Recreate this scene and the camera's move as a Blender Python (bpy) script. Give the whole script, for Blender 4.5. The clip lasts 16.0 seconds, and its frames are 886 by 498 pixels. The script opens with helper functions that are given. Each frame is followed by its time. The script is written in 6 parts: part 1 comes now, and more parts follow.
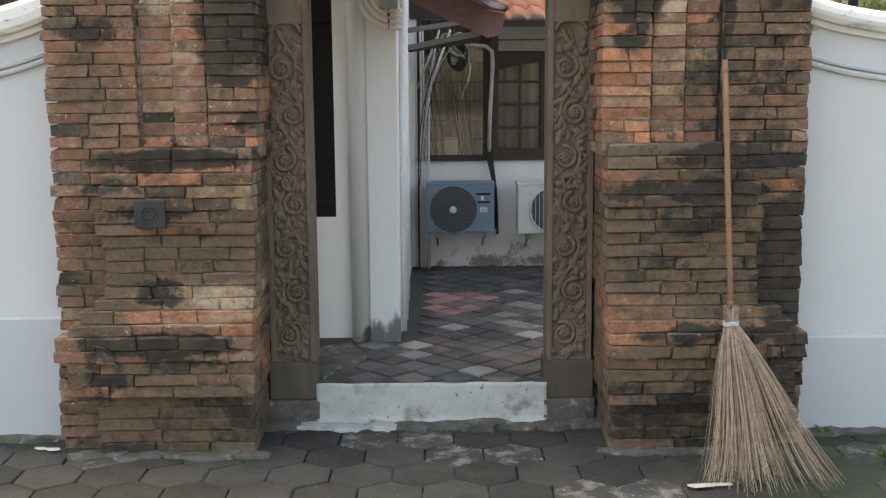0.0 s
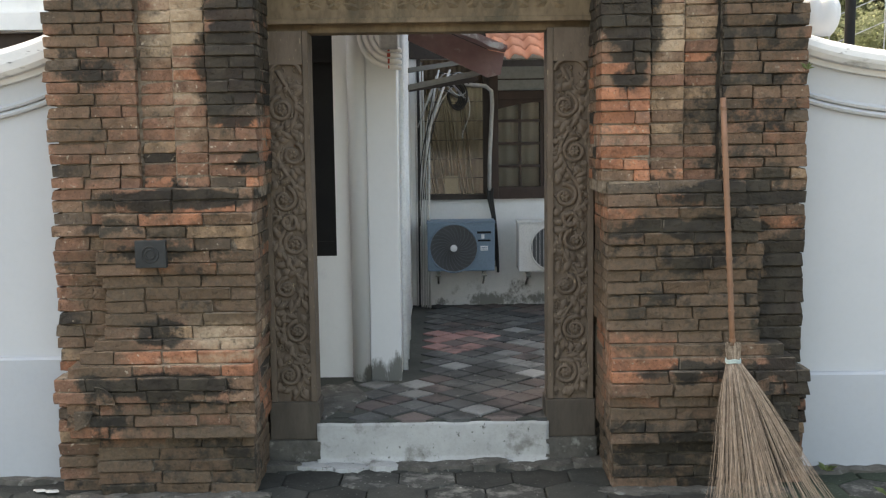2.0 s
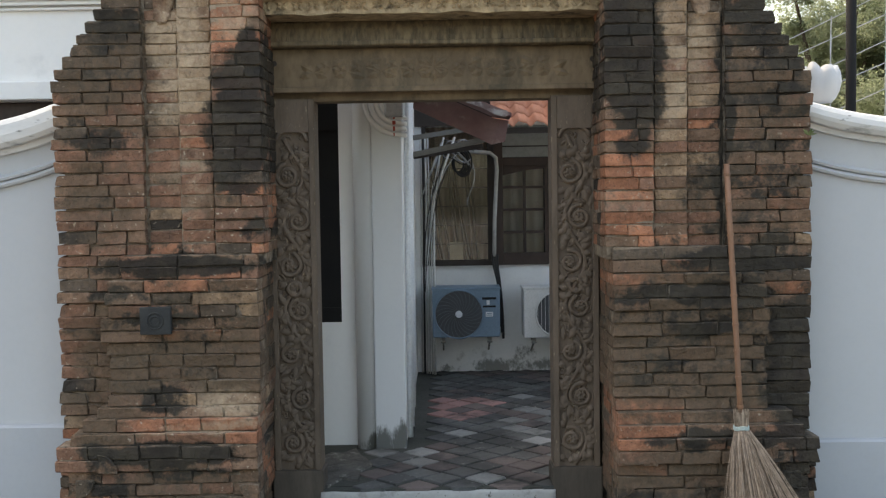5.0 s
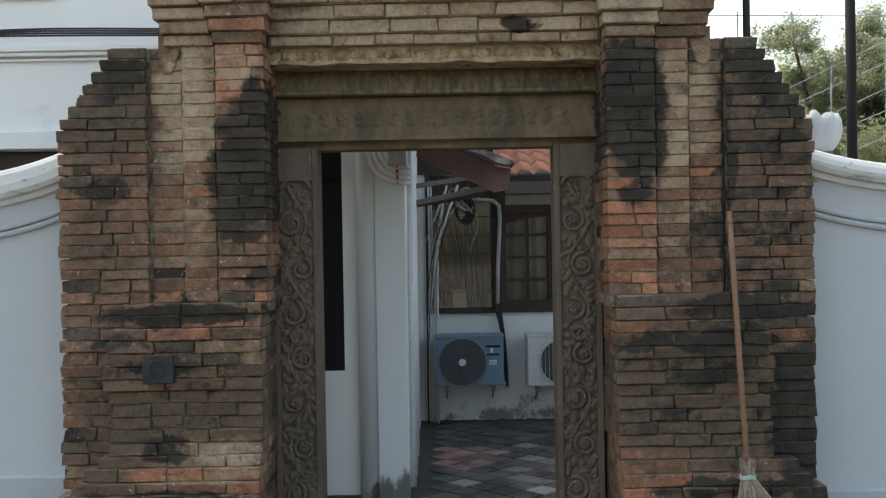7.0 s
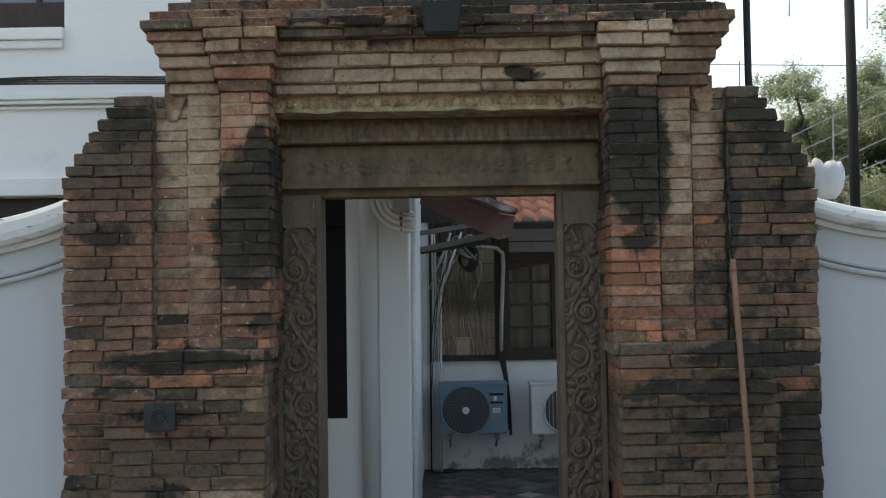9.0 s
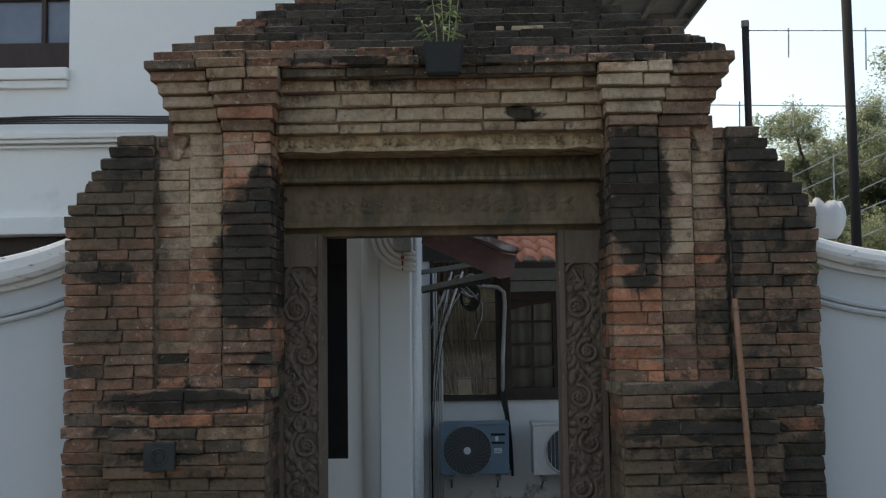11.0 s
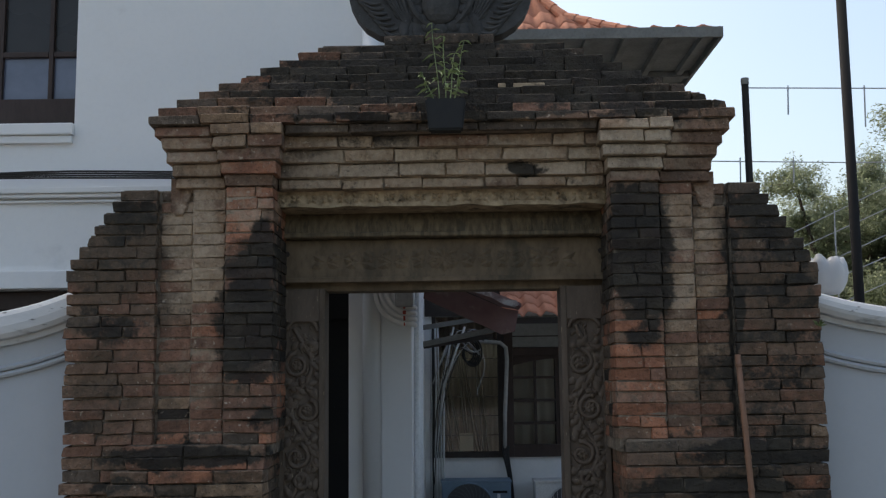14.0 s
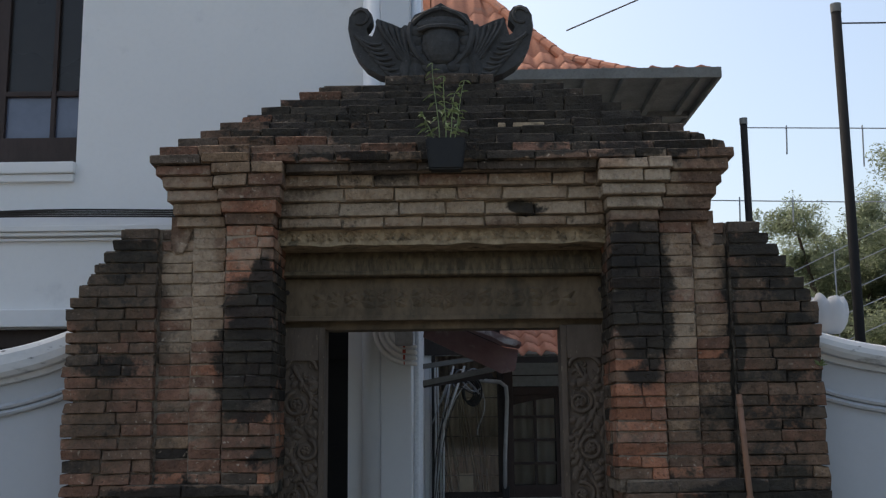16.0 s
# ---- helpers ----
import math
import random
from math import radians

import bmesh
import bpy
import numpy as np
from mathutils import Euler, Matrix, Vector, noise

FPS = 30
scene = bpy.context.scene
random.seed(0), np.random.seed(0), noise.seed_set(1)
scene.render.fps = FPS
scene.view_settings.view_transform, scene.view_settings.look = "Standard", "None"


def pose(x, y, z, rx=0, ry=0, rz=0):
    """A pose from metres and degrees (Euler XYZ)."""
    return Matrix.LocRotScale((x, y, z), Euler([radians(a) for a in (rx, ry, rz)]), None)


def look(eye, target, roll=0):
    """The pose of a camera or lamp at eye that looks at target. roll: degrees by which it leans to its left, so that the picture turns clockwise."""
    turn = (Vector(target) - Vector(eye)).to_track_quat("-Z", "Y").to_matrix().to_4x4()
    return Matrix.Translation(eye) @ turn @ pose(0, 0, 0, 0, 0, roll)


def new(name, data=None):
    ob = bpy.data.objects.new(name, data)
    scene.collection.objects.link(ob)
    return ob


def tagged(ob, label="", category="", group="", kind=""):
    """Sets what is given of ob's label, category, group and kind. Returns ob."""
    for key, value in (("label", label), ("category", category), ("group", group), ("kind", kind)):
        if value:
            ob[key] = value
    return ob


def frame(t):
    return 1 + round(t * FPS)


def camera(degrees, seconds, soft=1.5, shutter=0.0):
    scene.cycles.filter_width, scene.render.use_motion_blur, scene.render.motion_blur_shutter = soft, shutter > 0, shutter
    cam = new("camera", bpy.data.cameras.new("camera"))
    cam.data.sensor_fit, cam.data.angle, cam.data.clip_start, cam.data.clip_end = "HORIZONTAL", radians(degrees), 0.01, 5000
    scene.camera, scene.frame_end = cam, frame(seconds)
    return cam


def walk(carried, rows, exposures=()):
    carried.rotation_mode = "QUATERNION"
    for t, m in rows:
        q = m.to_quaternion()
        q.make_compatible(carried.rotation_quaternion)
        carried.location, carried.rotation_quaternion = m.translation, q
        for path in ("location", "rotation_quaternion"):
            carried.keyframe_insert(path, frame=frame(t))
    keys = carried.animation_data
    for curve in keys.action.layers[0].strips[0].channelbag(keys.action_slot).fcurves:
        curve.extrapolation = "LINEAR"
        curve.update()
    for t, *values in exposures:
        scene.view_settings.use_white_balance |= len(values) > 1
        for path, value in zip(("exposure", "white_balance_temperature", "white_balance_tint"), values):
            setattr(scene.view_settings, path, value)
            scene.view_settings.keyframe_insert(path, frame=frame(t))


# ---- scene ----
# ---- camera ----
cam = camera(45.5, 16.0, soft=1.25)
EYE = (0.0, 0.0, 1.75)
ROWS = [
    (0.0, 81.36, 0.47, -0.07),
    (0.5, 81.84, 0.54, -0.09),
    (1.0, 82.40, 0.61, -0.08),
    (1.5, 82.88, 0.70, -0.08),
    (2.0, 83.45, 0.75, -0.07),
    (2.5, 84.02, 0.79, -0.05),
    (3.0, 84.69, 0.79, -0.00),
    (3.5, 85.25, 0.80, 0.03),
    (4.0, 85.86, 0.82, 0.08),
    (6.5, 88.92, 0.96, 0.34),
    (7.0, 89.63, 0.99, 0.37),
    (7.5, 90.21, 0.99, 0.41),
    (8.0, 90.89, 0.95, 0.48),
    (8.5, 91.49, 0.89, 0.52),
    (9.0, 92.19, 0.86, 0.56),
    (11.5, 94.81, 0.76, 0.65),
    (12.0, 95.32, 0.75, 0.67),
    (12.5, 95.74, 0.74, 0.68),
    (13.0, 96.29, 0.72, 0.70),
    (13.5, 96.76, 0.69, 0.72),
    (14.0, 97.30, 0.65, 0.73),
    (14.5, 97.80, 0.64, 0.75),
    (15.0, 98.36, 0.62, 0.76),
    (15.5, 98.84, 0.62, 0.75),
    (16.0, 99.40, 0.58, 0.72),
]
EXPOSURES = [(0.0, 2.50, 8900, 9), (2.0, 2.46, 8800, 8), (4.2, 2.20, 8400, 9), (6.5, 1.82, 7850, 4), (9.0, 1.48, 7500, 3), (11.5, 1.03, 7300, 6), (13.0, 0.88, 7100, 7), (16.0, 0.66, 6900, 9)]
walk(cam, [(t, pose(*EYE, rx, ry, rz)) for t, rx, ry, rz in ROWS], EXPOSURES)

# ---- light ----
world = bpy.data.worlds.new("sky")
scene.world = world
world.use_nodes = True
wn = world.node_tree.nodes
sky = wn.new("ShaderNodeTexSky")
sky.sky_type, sky.sun_disc = "NISHITA", False
sky.sun_elevation, sky.sun_rotation = radians(57), radians(-50)
sky.air_density, sky.dust_density, sky.ozone_density = 1.1, 4.0, 1.0
wn["Background"].inputs["Strength"].default_value = 0.15
world.node_tree.links.new(sky.outputs["Color"], wn["Background"].inputs["Color"])
sun = new("sun", bpy.data.lights.new("sun", "SUN"))
sun.data.energy, sun.data.angle, sun.data.color = 0.6, radians(40), (1.0, 0.95, 0.88)
sun.matrix_basis = look((-7.0, 5.9, 14.0), (0, 0, 0))

# ---- materials ----


# stains on the old brickwork, plus painted shade: x, z, half width, half height, strength
SOOT_AND_SHADE_PATCHES = [
    (-0.98, 2.10, 0.15, 0.31, 1.15), (-0.90, 2.34, 0.07, 0.20, 1.0), (-0.92, 1.60, 0.09, 0.05, 0.8), (-1.25, 1.43, 0.42, 0.055, 1.0), (-1.58, 1.30, 0.20, 0.035, 0.7),
    (-1.40, 1.18, 0.24, 0.05, 0.75), (-1.36, 0.80, 0.13, 0.05, 0.8), (-1.36, 0.555, 0.36, 0.06, 1.05), (-1.30, 0.47, 0.30, 0.03, 0.5), (-1.60, 2.56, 0.22, 0.12, 0.5), (-1.62, 2.02, 0.16, 0.06, 0.5),
    (0.88, 2.36, 0.16, 0.30, 1.3), (0.90, 1.98, 0.08, 0.10, 0.8), (1.40, 1.42, 0.36, 0.06, 1.0), (1.22, 1.27, 0.40, 0.05, 0.95), (1.22, 1.10, 0.16, 0.05, 0.7), (1.68, 0.82, 0.19, 0.46, 1.3), (1.72, 1.15, 0.10, 0.12, 0.8),
    # the narrow patch at x 1.31 puts the groove's shade into the colour
    (1.30, 0.575, 0.42, 0.045, 0.85), (1.58, 2.50, 0.22, 0.22, 0.8), (1.62, 2.15, 0.16, 0.14, 0.62), (1.31, 2.0, 0.035, 0.55, 0.8), (1.50, 1.72, 0.16, 0.05, 0.5),
    (0.18, 3.30, 1.00, 0.25, 1.0), (-0.85, 3.22, 0.5, 0.11, 0.6), (0.98, 3.08, 0.36, 0.10, 0.7), (0.34, 2.79, 0.09, 0.035, 1.0), (1.0, 0.95, 0.2, 0.03, 0.5),
    (1.52, 1.95, 0.34, 0.80, 0.36), (-1.62, 2.30, 0.22, 0.35, 0.18), (1.2, 1.05, 0.45, 0.40, 0.26), (-1.3, 1.25, 0.5, 0.30, 0.26), (-1.2, 0.40, 0.6, 0.3, 0.2), (1.55, 2.58, 0.25, 0.10, 0.9),
    (0.10, 3.02, 1.05, 0.03, 0.62), (1.14, 0.14, 0.45, 0.18, 0.55), (-1.25, 0.13, 0.50, 0.16, 0.42), (1.02, 0.30, 0.30, 0.08, 0.4), (1.55, 0.25, 0.25, 0.3, 0.8), (-1.62, 0.42, 0.10, 0.2, 0.6),
]
# real grime, plus the lower piers' weaker light painted into the brick colour
GRIME_AND_SHADE_PATCHES = [
    (-1.18, 0.98, 0.42, 0.15, 1.0), (-1.25, 0.13, 0.60, 0.20, 1.0), (-1.35, 0.38, 0.45, 0.12, 0.6), (-1.60, 0.90, 0.20, 0.50, 0.7), (1.15, 1.02, 0.48, 0.36, 1.0), (1.10, 0.15, 0.60, 0.24, 1.0), (1.10, 0.45, 0.42, 0.12, 0.8),
    (-1.62, 2.40, 0.25, 0.32, 0.7), (-1.65, 1.75, 0.18, 0.30, 0.45), (1.55, 2.30, 0.28, 0.42, 0.8), (1.48, 1.75, 0.34, 0.36, 0.55), (0.1, 3.32, 1.0, 0.26, 0.6), (-1.05, 1.68, 0.10, 0.1, 0.4), (1.3, 1.32, 0.5, 0.16, 0.7), (-1.3, 1.3, 0.5, 0.16, 0.4),
]
# pale wash that also paints the stronger light on the upper brickwork
WASH_AND_LIGHT_PATCHES = [
    (-1.25, 2.42, 0.16, 0.30, 0.72), (-1.20, 1.95, 0.10, 0.22, 0.35), (0.0, 2.82, 1.0, 0.13, 0.68), (1.06, 2.30, 0.09, 0.34, 0.5), (1.20, 2.40, 0.08, 0.26, 0.5), (-1.05, 0.80, 0.16, 0.10, 0.6), (-1.28, 2.85, 0.2, 0.12, 0.5),
    (-0.98, 2.62, 0.13, 0.12, 0.45), (0.92, 2.88, 0.18, 0.12, 0.8), (-1.2, 0.67, 0.4, 0.03, 0.5),
]


def stain_group():
    """Soot, olive grime and pale lime wash that spread over the bricks in soft patches, with some light and shade
    painted in.
    """
    g = bpy.data.node_groups.new("stains", "ShaderNodeTree")
    n, l = g.nodes, g.links
    out = n.new("NodeGroupOutput")
    geo = n.new("ShaderNodeNewGeometry")
    info = n.new("ShaderNodeObjectInfo")
    warp = n.new("ShaderNodeTexNoise")
    warp.inputs["Scale"].default_value, warp.inputs["Detail"].default_value = 5.0, 3.0
    l.new(geo.outputs["Position"], warp.inputs["Vector"])
    bend = n.new("ShaderNodeVectorMath")
    bend.operation = "MULTIPLY_ADD"
    bend.inputs[1].default_value = (0.22, 0.0, 0.14)
    l.new(warp.outputs["Color"], bend.inputs[0])
    shift = n.new("ShaderNodeVectorMath")
    shift.operation = "SUBTRACT"
    shift.inputs[1].default_value = (0.11, 0.0, 0.07)
    l.new(geo.outputs["Position"], shift.inputs[0])
    l.new(shift.outputs[0], bend.inputs[2])

    def add(a, weight, total):
        m = n.new("ShaderNodeMath")
        m.operation = "MULTIPLY_ADD"
        l.new(a, m.inputs[0])
        m.inputs[1].default_value = weight
        l.new(total, m.inputs[2])
        return m.outputs[0]

    for name, patches, per_brick, low, high, most in (("Soot", SOOT_AND_SHADE_PATCHES, 0.50, 1.70, 2.10, 0.95), ("Grime", GRIME_AND_SHADE_PATCHES, 0.40, 1.42, 2.10, 0.88), ("Wash", WASH_AND_LIGHT_PATCHES, 0.5, 1.50, 2.35, 0.85)):
        g.interface.new_socket(name, in_out="OUTPUT", socket_type="NodeSocketFloat")
        total = None
        for x, z, hx, hz, strength in patches:
            mp = n.new("ShaderNodeMapping")
            mp.inputs["Scale"].default_value = (1 / hx, 0, 1 / hz)
            mp.inputs["Location"].default_value = (-x / hx, 0, -z / hz)
            l.new(bend.outputs[0], mp.inputs["Vector"])
            ln = n.new("ShaderNodeVectorMath")
            ln.operation = "LENGTH"
            l.new(mp.outputs["Vector"], ln.inputs[0])
            r = n.new("ShaderNodeMapRange")
            for key, value in (("From Min", 1.35), ("From Max", 0.6), ("To Min", 0.0), ("To Max", strength)):
                r.inputs[key].default_value = value
            l.new(ln.outputs["Value"], r.inputs["Value"])
            if total is None:
                total = r.outputs["Result"]
            else:
                m = n.new("ShaderNodeMath")
                m.operation = "MAXIMUM"
                l.new(total, m.inputs[0])
                l.new(r.outputs["Result"], m.inputs[1])
                total = m.outputs[0]
        for scale, weight in ((6.0, 1.0), (22.0, 0.9), (80.0, 0.5)):
            t = n.new("ShaderNodeTexNoise")
            t.inputs["Scale"].default_value, t.inputs["Detail"].default_value = scale, 5.0
            l.new(geo.outputs["Position"], t.inputs["Vector"])
            total = add(t.outputs["Fac"], weight, total)
        total = add(info.outputs["Random"], per_brick, total)
        off = n.new("ShaderNodeMapRange")
        off.interpolation_type = "SMOOTHSTEP"
        for key, value in (("From Min", low), ("From Max", high), ("To Min", 0.0), ("To Max", most)):
            off.inputs[key].default_value = value
        l.new(total, off.inputs["Value"])
        l.new(off.outputs["Result"], out.inputs[name])
    return g


STAINS = stain_group()


def material(name, base, other=None, rough=0.8, grain=40.0, blotch=3.0, mix=0.5, bump=0.3, metal=0.0,
             stain=None, stain_scale=1.6, stain_cut=0.55, speck=None, speck_scale=70.0, tone=0.0, stretch=(1, 1, 1), spec=0.3, depth=0.004, fleck=0.45, soot=False, mottle=0.0):
    """A worn surface: two-scale colour variation, optional stains and specks, fine relief."""
    m = bpy.data.materials.new(name)
    m.use_nodes = True
    n, l = m.node_tree.nodes, m.node_tree.links
    b = n["Principled BSDF"]
    b.inputs["Metallic"].default_value = metal
    b.inputs["Specular IOR Level"].default_value = spec
    geo = n.new("ShaderNodeNewGeometry")
    mp = n.new("ShaderNodeMapping")
    mp.inputs["Scale"].default_value = stretch
    l.new(geo.outputs["Position"], mp.inputs["Vector"])

    def noise_tex(scale, detail=4.0, r=0.6):
        t = n.new("ShaderNodeTexNoise")
        t.inputs["Scale"].default_value, t.inputs["Detail"].default_value, t.inputs["Roughness"].default_value = scale, detail, r
        l.new(mp.outputs["Vector"], t.inputs["Vector"])
        return t.outputs["Fac"]

    def ramp(fac, a, c):
        r = n.new("ShaderNodeMapRange")
        r.inputs["From Min"].default_value, r.inputs["From Max"].default_value = a, c
        l.new(fac, r.inputs["Value"])
        return r.outputs["Result"]

    def mixed(fac, a, c):
        x = n.new("ShaderNodeMix")
        x.data_type = "RGBA"
        for value, slot in ((fac, 0), (a, 6), (c, 7)):
            if isinstance(value, (int, float)):
                x.inputs[slot].default_value = value
            elif isinstance(value, tuple):
                x.inputs[slot].default_value = (*value, 1)
            else:
                l.new(value, x.inputs[slot])
        return x.outputs[2]

    def times(fac, k):
        x = n.new("ShaderNodeMath")
        x.operation = "MULTIPLY"
        l.new(fac, x.inputs[0])
        x.inputs[1].default_value = k
        return x.outputs[0]

    other = other or tuple(0.6 * c for c in base)
    fine = noise_tex(grain, 6.0, 0.7)
    broad = noise_tex(blotch, 3.0)
    colour = mixed(times(ramp(broad, 0.35, 0.68), mix), base, other)
    colour = mixed(times(ramp(fine, 0.45, 0.75), fleck), colour, tuple(0.55 * c for c in other))
    if mottle:
        t = ramp(noise_tex(26.0, 6.0, 0.75), 0.30, 0.72)
        v = n.new("ShaderNodeMapRange")
        v.inputs["To Min"].default_value, v.inputs["To Max"].default_value = 1 - mottle, 1 + mottle
        l.new(t, v.inputs["Value"])
        hs = n.new("ShaderNodeHueSaturation")
        l.new(v.outputs["Result"], hs.inputs["Value"])
        l.new(colour, hs.inputs["Color"])
        colour = hs.outputs["Color"]
        pits = noise_tex(95.0, 3.0, 0.6)
        colour = mixed(times(ramp(pits, 0.60, 0.70), 0.75), colour, (0.03, 0.025, 0.02))
    if tone:
        info = n.new("ShaderNodeObjectInfo")
        hsv = n.new("ShaderNodeHueSaturation")
        r = n.new("ShaderNodeMapRange")
        r.inputs["To Min"].default_value, r.inputs["To Max"].default_value = 1 - tone, 1 + tone
        l.new(info.outputs["Random"], r.inputs["Value"])
        l.new(r.outputs["Result"], hsv.inputs["Value"])
        l.new(colour, hsv.inputs["Color"])
        colour = hsv.outputs["Color"]
    if stain:
        s = noise_tex(stain_scale, 7.0, 0.65)
        colour = mixed(times(ramp(s, stain_cut, stain_cut + (0.22 if soot else 0.12)), 0.6 if soot else 0.85), colour, stain)
    if speck:
        s = noise_tex(speck_scale, 2.0, 0.5)
        colour = mixed(times(ramp(s, 0.66, 0.74), 0.8), colour, speck)
    if soot:
        g = n.new("ShaderNodeGroup")
        g.node_tree = STAINS
        medium = ramp(noise_tex(34.0, 4.0, 0.7), 0.35, 0.65)
        colour = mixed(g.outputs["Wash"], colour, mixed(medium, (0.54, 0.42, 0.295), (0.38, 0.285, 0.20)))
        colour = mixed(g.outputs["Grime"], colour, mixed(medium, (0.132, 0.089, 0.058), (0.080, 0.060, 0.042)))
        colour = mixed(g.outputs["Soot"], colour, mixed(times(ramp(broad, 0.4, 0.6), 0.8), (0.022, 0.020, 0.017), (0.050, 0.043, 0.032)))
        # pale mortar left on the arrises of each brick
        tc, xyz = n.new("ShaderNodeTexCoord"), n.new("ShaderNodeSeparateXYZ")
        l.new(tc.outputs["Generated"], xyz.inputs[0])
        rims = []
        for axis, start in (("X", 0.475), ("Z", 0.40)):
            off, mag = n.new("ShaderNodeMath"), n.new("ShaderNodeMath")
            off.operation, mag.operation = "SUBTRACT", "ABSOLUTE"
            off.inputs[1].default_value = 0.5
            l.new(xyz.outputs[axis], off.inputs[0])
            l.new(off.outputs[0], mag.inputs[0])
            rims.append(ramp(mag.outputs[0], start, 0.495))
        rim, worn = n.new("ShaderNodeMath"), n.new("ShaderNodeMath")
        rim.operation, worn.operation = "MAXIMUM", "MULTIPLY"
        l.new(rims[0], rim.inputs[0])
        l.new(rims[1], rim.inputs[1])
        l.new(rim.outputs[0], worn.inputs[0])
        l.new(times(ramp(noise_tex(13.0, 5.0, 0.7), 0.46, 0.64), 0.42), worn.inputs[1])
        colour = mixed(worn.outputs[0], colour, (0.40, 0.335, 0.26))
    l.new(colour, b.inputs["Base Color"])
    rr = n.new("ShaderNodeMapRange")
    rr.inputs["To Min"].default_value, rr.inputs["To Max"].default_value = max(rough - 0.12, 0.02), min(rough + 0.12, 1)
    l.new(broad, rr.inputs["Value"])
    l.new(rr.outputs["Result"], b.inputs["Roughness"])
    if bump:
        bp = n.new("ShaderNodeBump")
        bp.inputs["Strength"].default_value, bp.inputs["Distance"].default_value = bump, depth
        l.new(fine, bp.inputs["Height"])
        if soot:
            lump = n.new("ShaderNodeBump")
            lump.inputs["Strength"].default_value, lump.inputs["Distance"].default_value = 0.8, 0.03
            l.new(noise_tex(17.0, 3.0, 0.55), lump.inputs["Height"])
            l.new(lump.outputs["Normal"], bp.inputs["Normal"])
        l.new(bp.outputs["Normal"], b.inputs["Normal"])
    return m


SOOT = (0.026, 0.025, 0.021)
BRICKS = {}
for kind, base, other, vary in (
    ('orange', (0.39, 0.166, 0.092), (0.285, 0.128, 0.079), 0.2),
    ('red', (0.262, 0.136, 0.088), (0.2, 0.11, 0.074), 0.2),
    ('brown', (0.225, 0.137, 0.09), (0.165, 0.104, 0.07), 0.2),
    ('tan', (0.35, 0.232, 0.145), (0.25, 0.165, 0.105), 0.18),
    ('pale', (0.48, 0.372, 0.265), (0.34, 0.255, 0.178), 0.15),
    ('grey', (0.125, 0.092, 0.068), (0.075, 0.06, 0.046), 0.25),
    ('black', (0.055, 0.044, 0.035), (0.026, 0.023, 0.02), 0.35),
):
    BRICKS[kind] = material("brick_" + kind, base, other, 0.92, 38, 7, 0.8, 1.0, tone=vary, stain=(0.075, 0.056, 0.041), stain_scale=7.0, stain_cut=0.52,
                            speck=(0.45, 0.37, 0.28), speck_scale=45, depth=0.012, soot=True, mottle=0.34)
MORTAR = material("mortar", (0.27, 0.212, 0.158), (0.13, 0.102, 0.077), 0.95, 50, 9, 0.8, 0.9, stain=(0.075, 0.060, 0.046), stain_scale=7.0, stain_cut=0.52, depth=0.01, soot=True, mottle=0.3)
CARVED = material("carved_wood", (0.158, 0.118, 0.088), (0.082, 0.063, 0.048), 0.8, 30, 4, 0.8, 0.7, stretch=(1, 1, 0.25), speck=(0.32, 0.25, 0.17), speck_scale=90, stain=(0.07, 0.05, 0.032), stain_scale=3, stain_cut=0.55)
DAMP_WOOD = material("damp_wood", (0.102, 0.084, 0.066), (0.058, 0.049, 0.040), 0.85, 30, 5, 0.8, 0.5, stretch=(1, 1, 0.25), stain=(0.045, 0.040, 0.03), stain_scale=4, stain_cut=0.52)
BEAM = material("weathered_beam", (0.210, 0.152, 0.096), (0.112, 0.083, 0.055), 0.85, 22, 6, 0.85, 0.8, stretch=(1.0, 1, 0.5), stain=(0.07, 0.058, 0.040), stain_scale=5, stain_cut=0.54, fleck=0.6)
BEAM_STREAKED = material("streaked_beam", (0.215, 0.164, 0.100), (0.102, 0.078, 0.052), 0.85, 22, 16, 0.9, 0.8, stretch=(1.6, 1, 0.12), stain=(0.075, 0.062, 0.044), stain_scale=14, stain_cut=0.50, fleck=0.5)
BAND = material("carved_stone_band", (0.52, 0.40, 0.26), (0.22, 0.165, 0.105), 0.9, 30, 14, 0.9, 0.9, stain=SOOT, stain_scale=7, stain_cut=0.56, depth=0.01)
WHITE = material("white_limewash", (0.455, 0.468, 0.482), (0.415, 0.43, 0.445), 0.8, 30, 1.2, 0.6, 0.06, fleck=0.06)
WHITE_OLD = material("stained_limewash", (0.78, 0.78, 0.765), (0.66, 0.665, 0.655), 0.8, 30, 2.5, 0.7, 0.15, stain=(0.30, 0.29, 0.26), stain_scale=3.2, stain_cut=0.66, fleck=0.12)
COPING = material("weathered_coping", (0.66, 0.66, 0.65), (0.54, 0.545, 0.54), 0.85, 30, 3, 0.7, 0.2, stretch=(0.6, 1, 1.6), stain=(0.16, 0.16, 0.15), stain_scale=6.5, stain_cut=0.585, speck=(0.08, 0.08, 0.07), speck_scale=24, fleck=0.2)
BLUEWHITE = material("pale_paint", (0.79, 0.78, 0.755), (0.72, 0.715, 0.70), 0.8, 30, 0.9, 0.6, 0.05, fleck=0.06, stain=(0.60, 0.60, 0.59), stain_scale=1.3, stain_cut=0.6)
PLINTH = material("plinth_paint", (0.40, 0.418, 0.44), (0.36, 0.378, 0.40), 0.8, 30, 1.4, 0.6, 0.06, fleck=0.08, stain=(0.40, 0.41, 0.41), stain_scale=2.2, stain_cut=0.58)
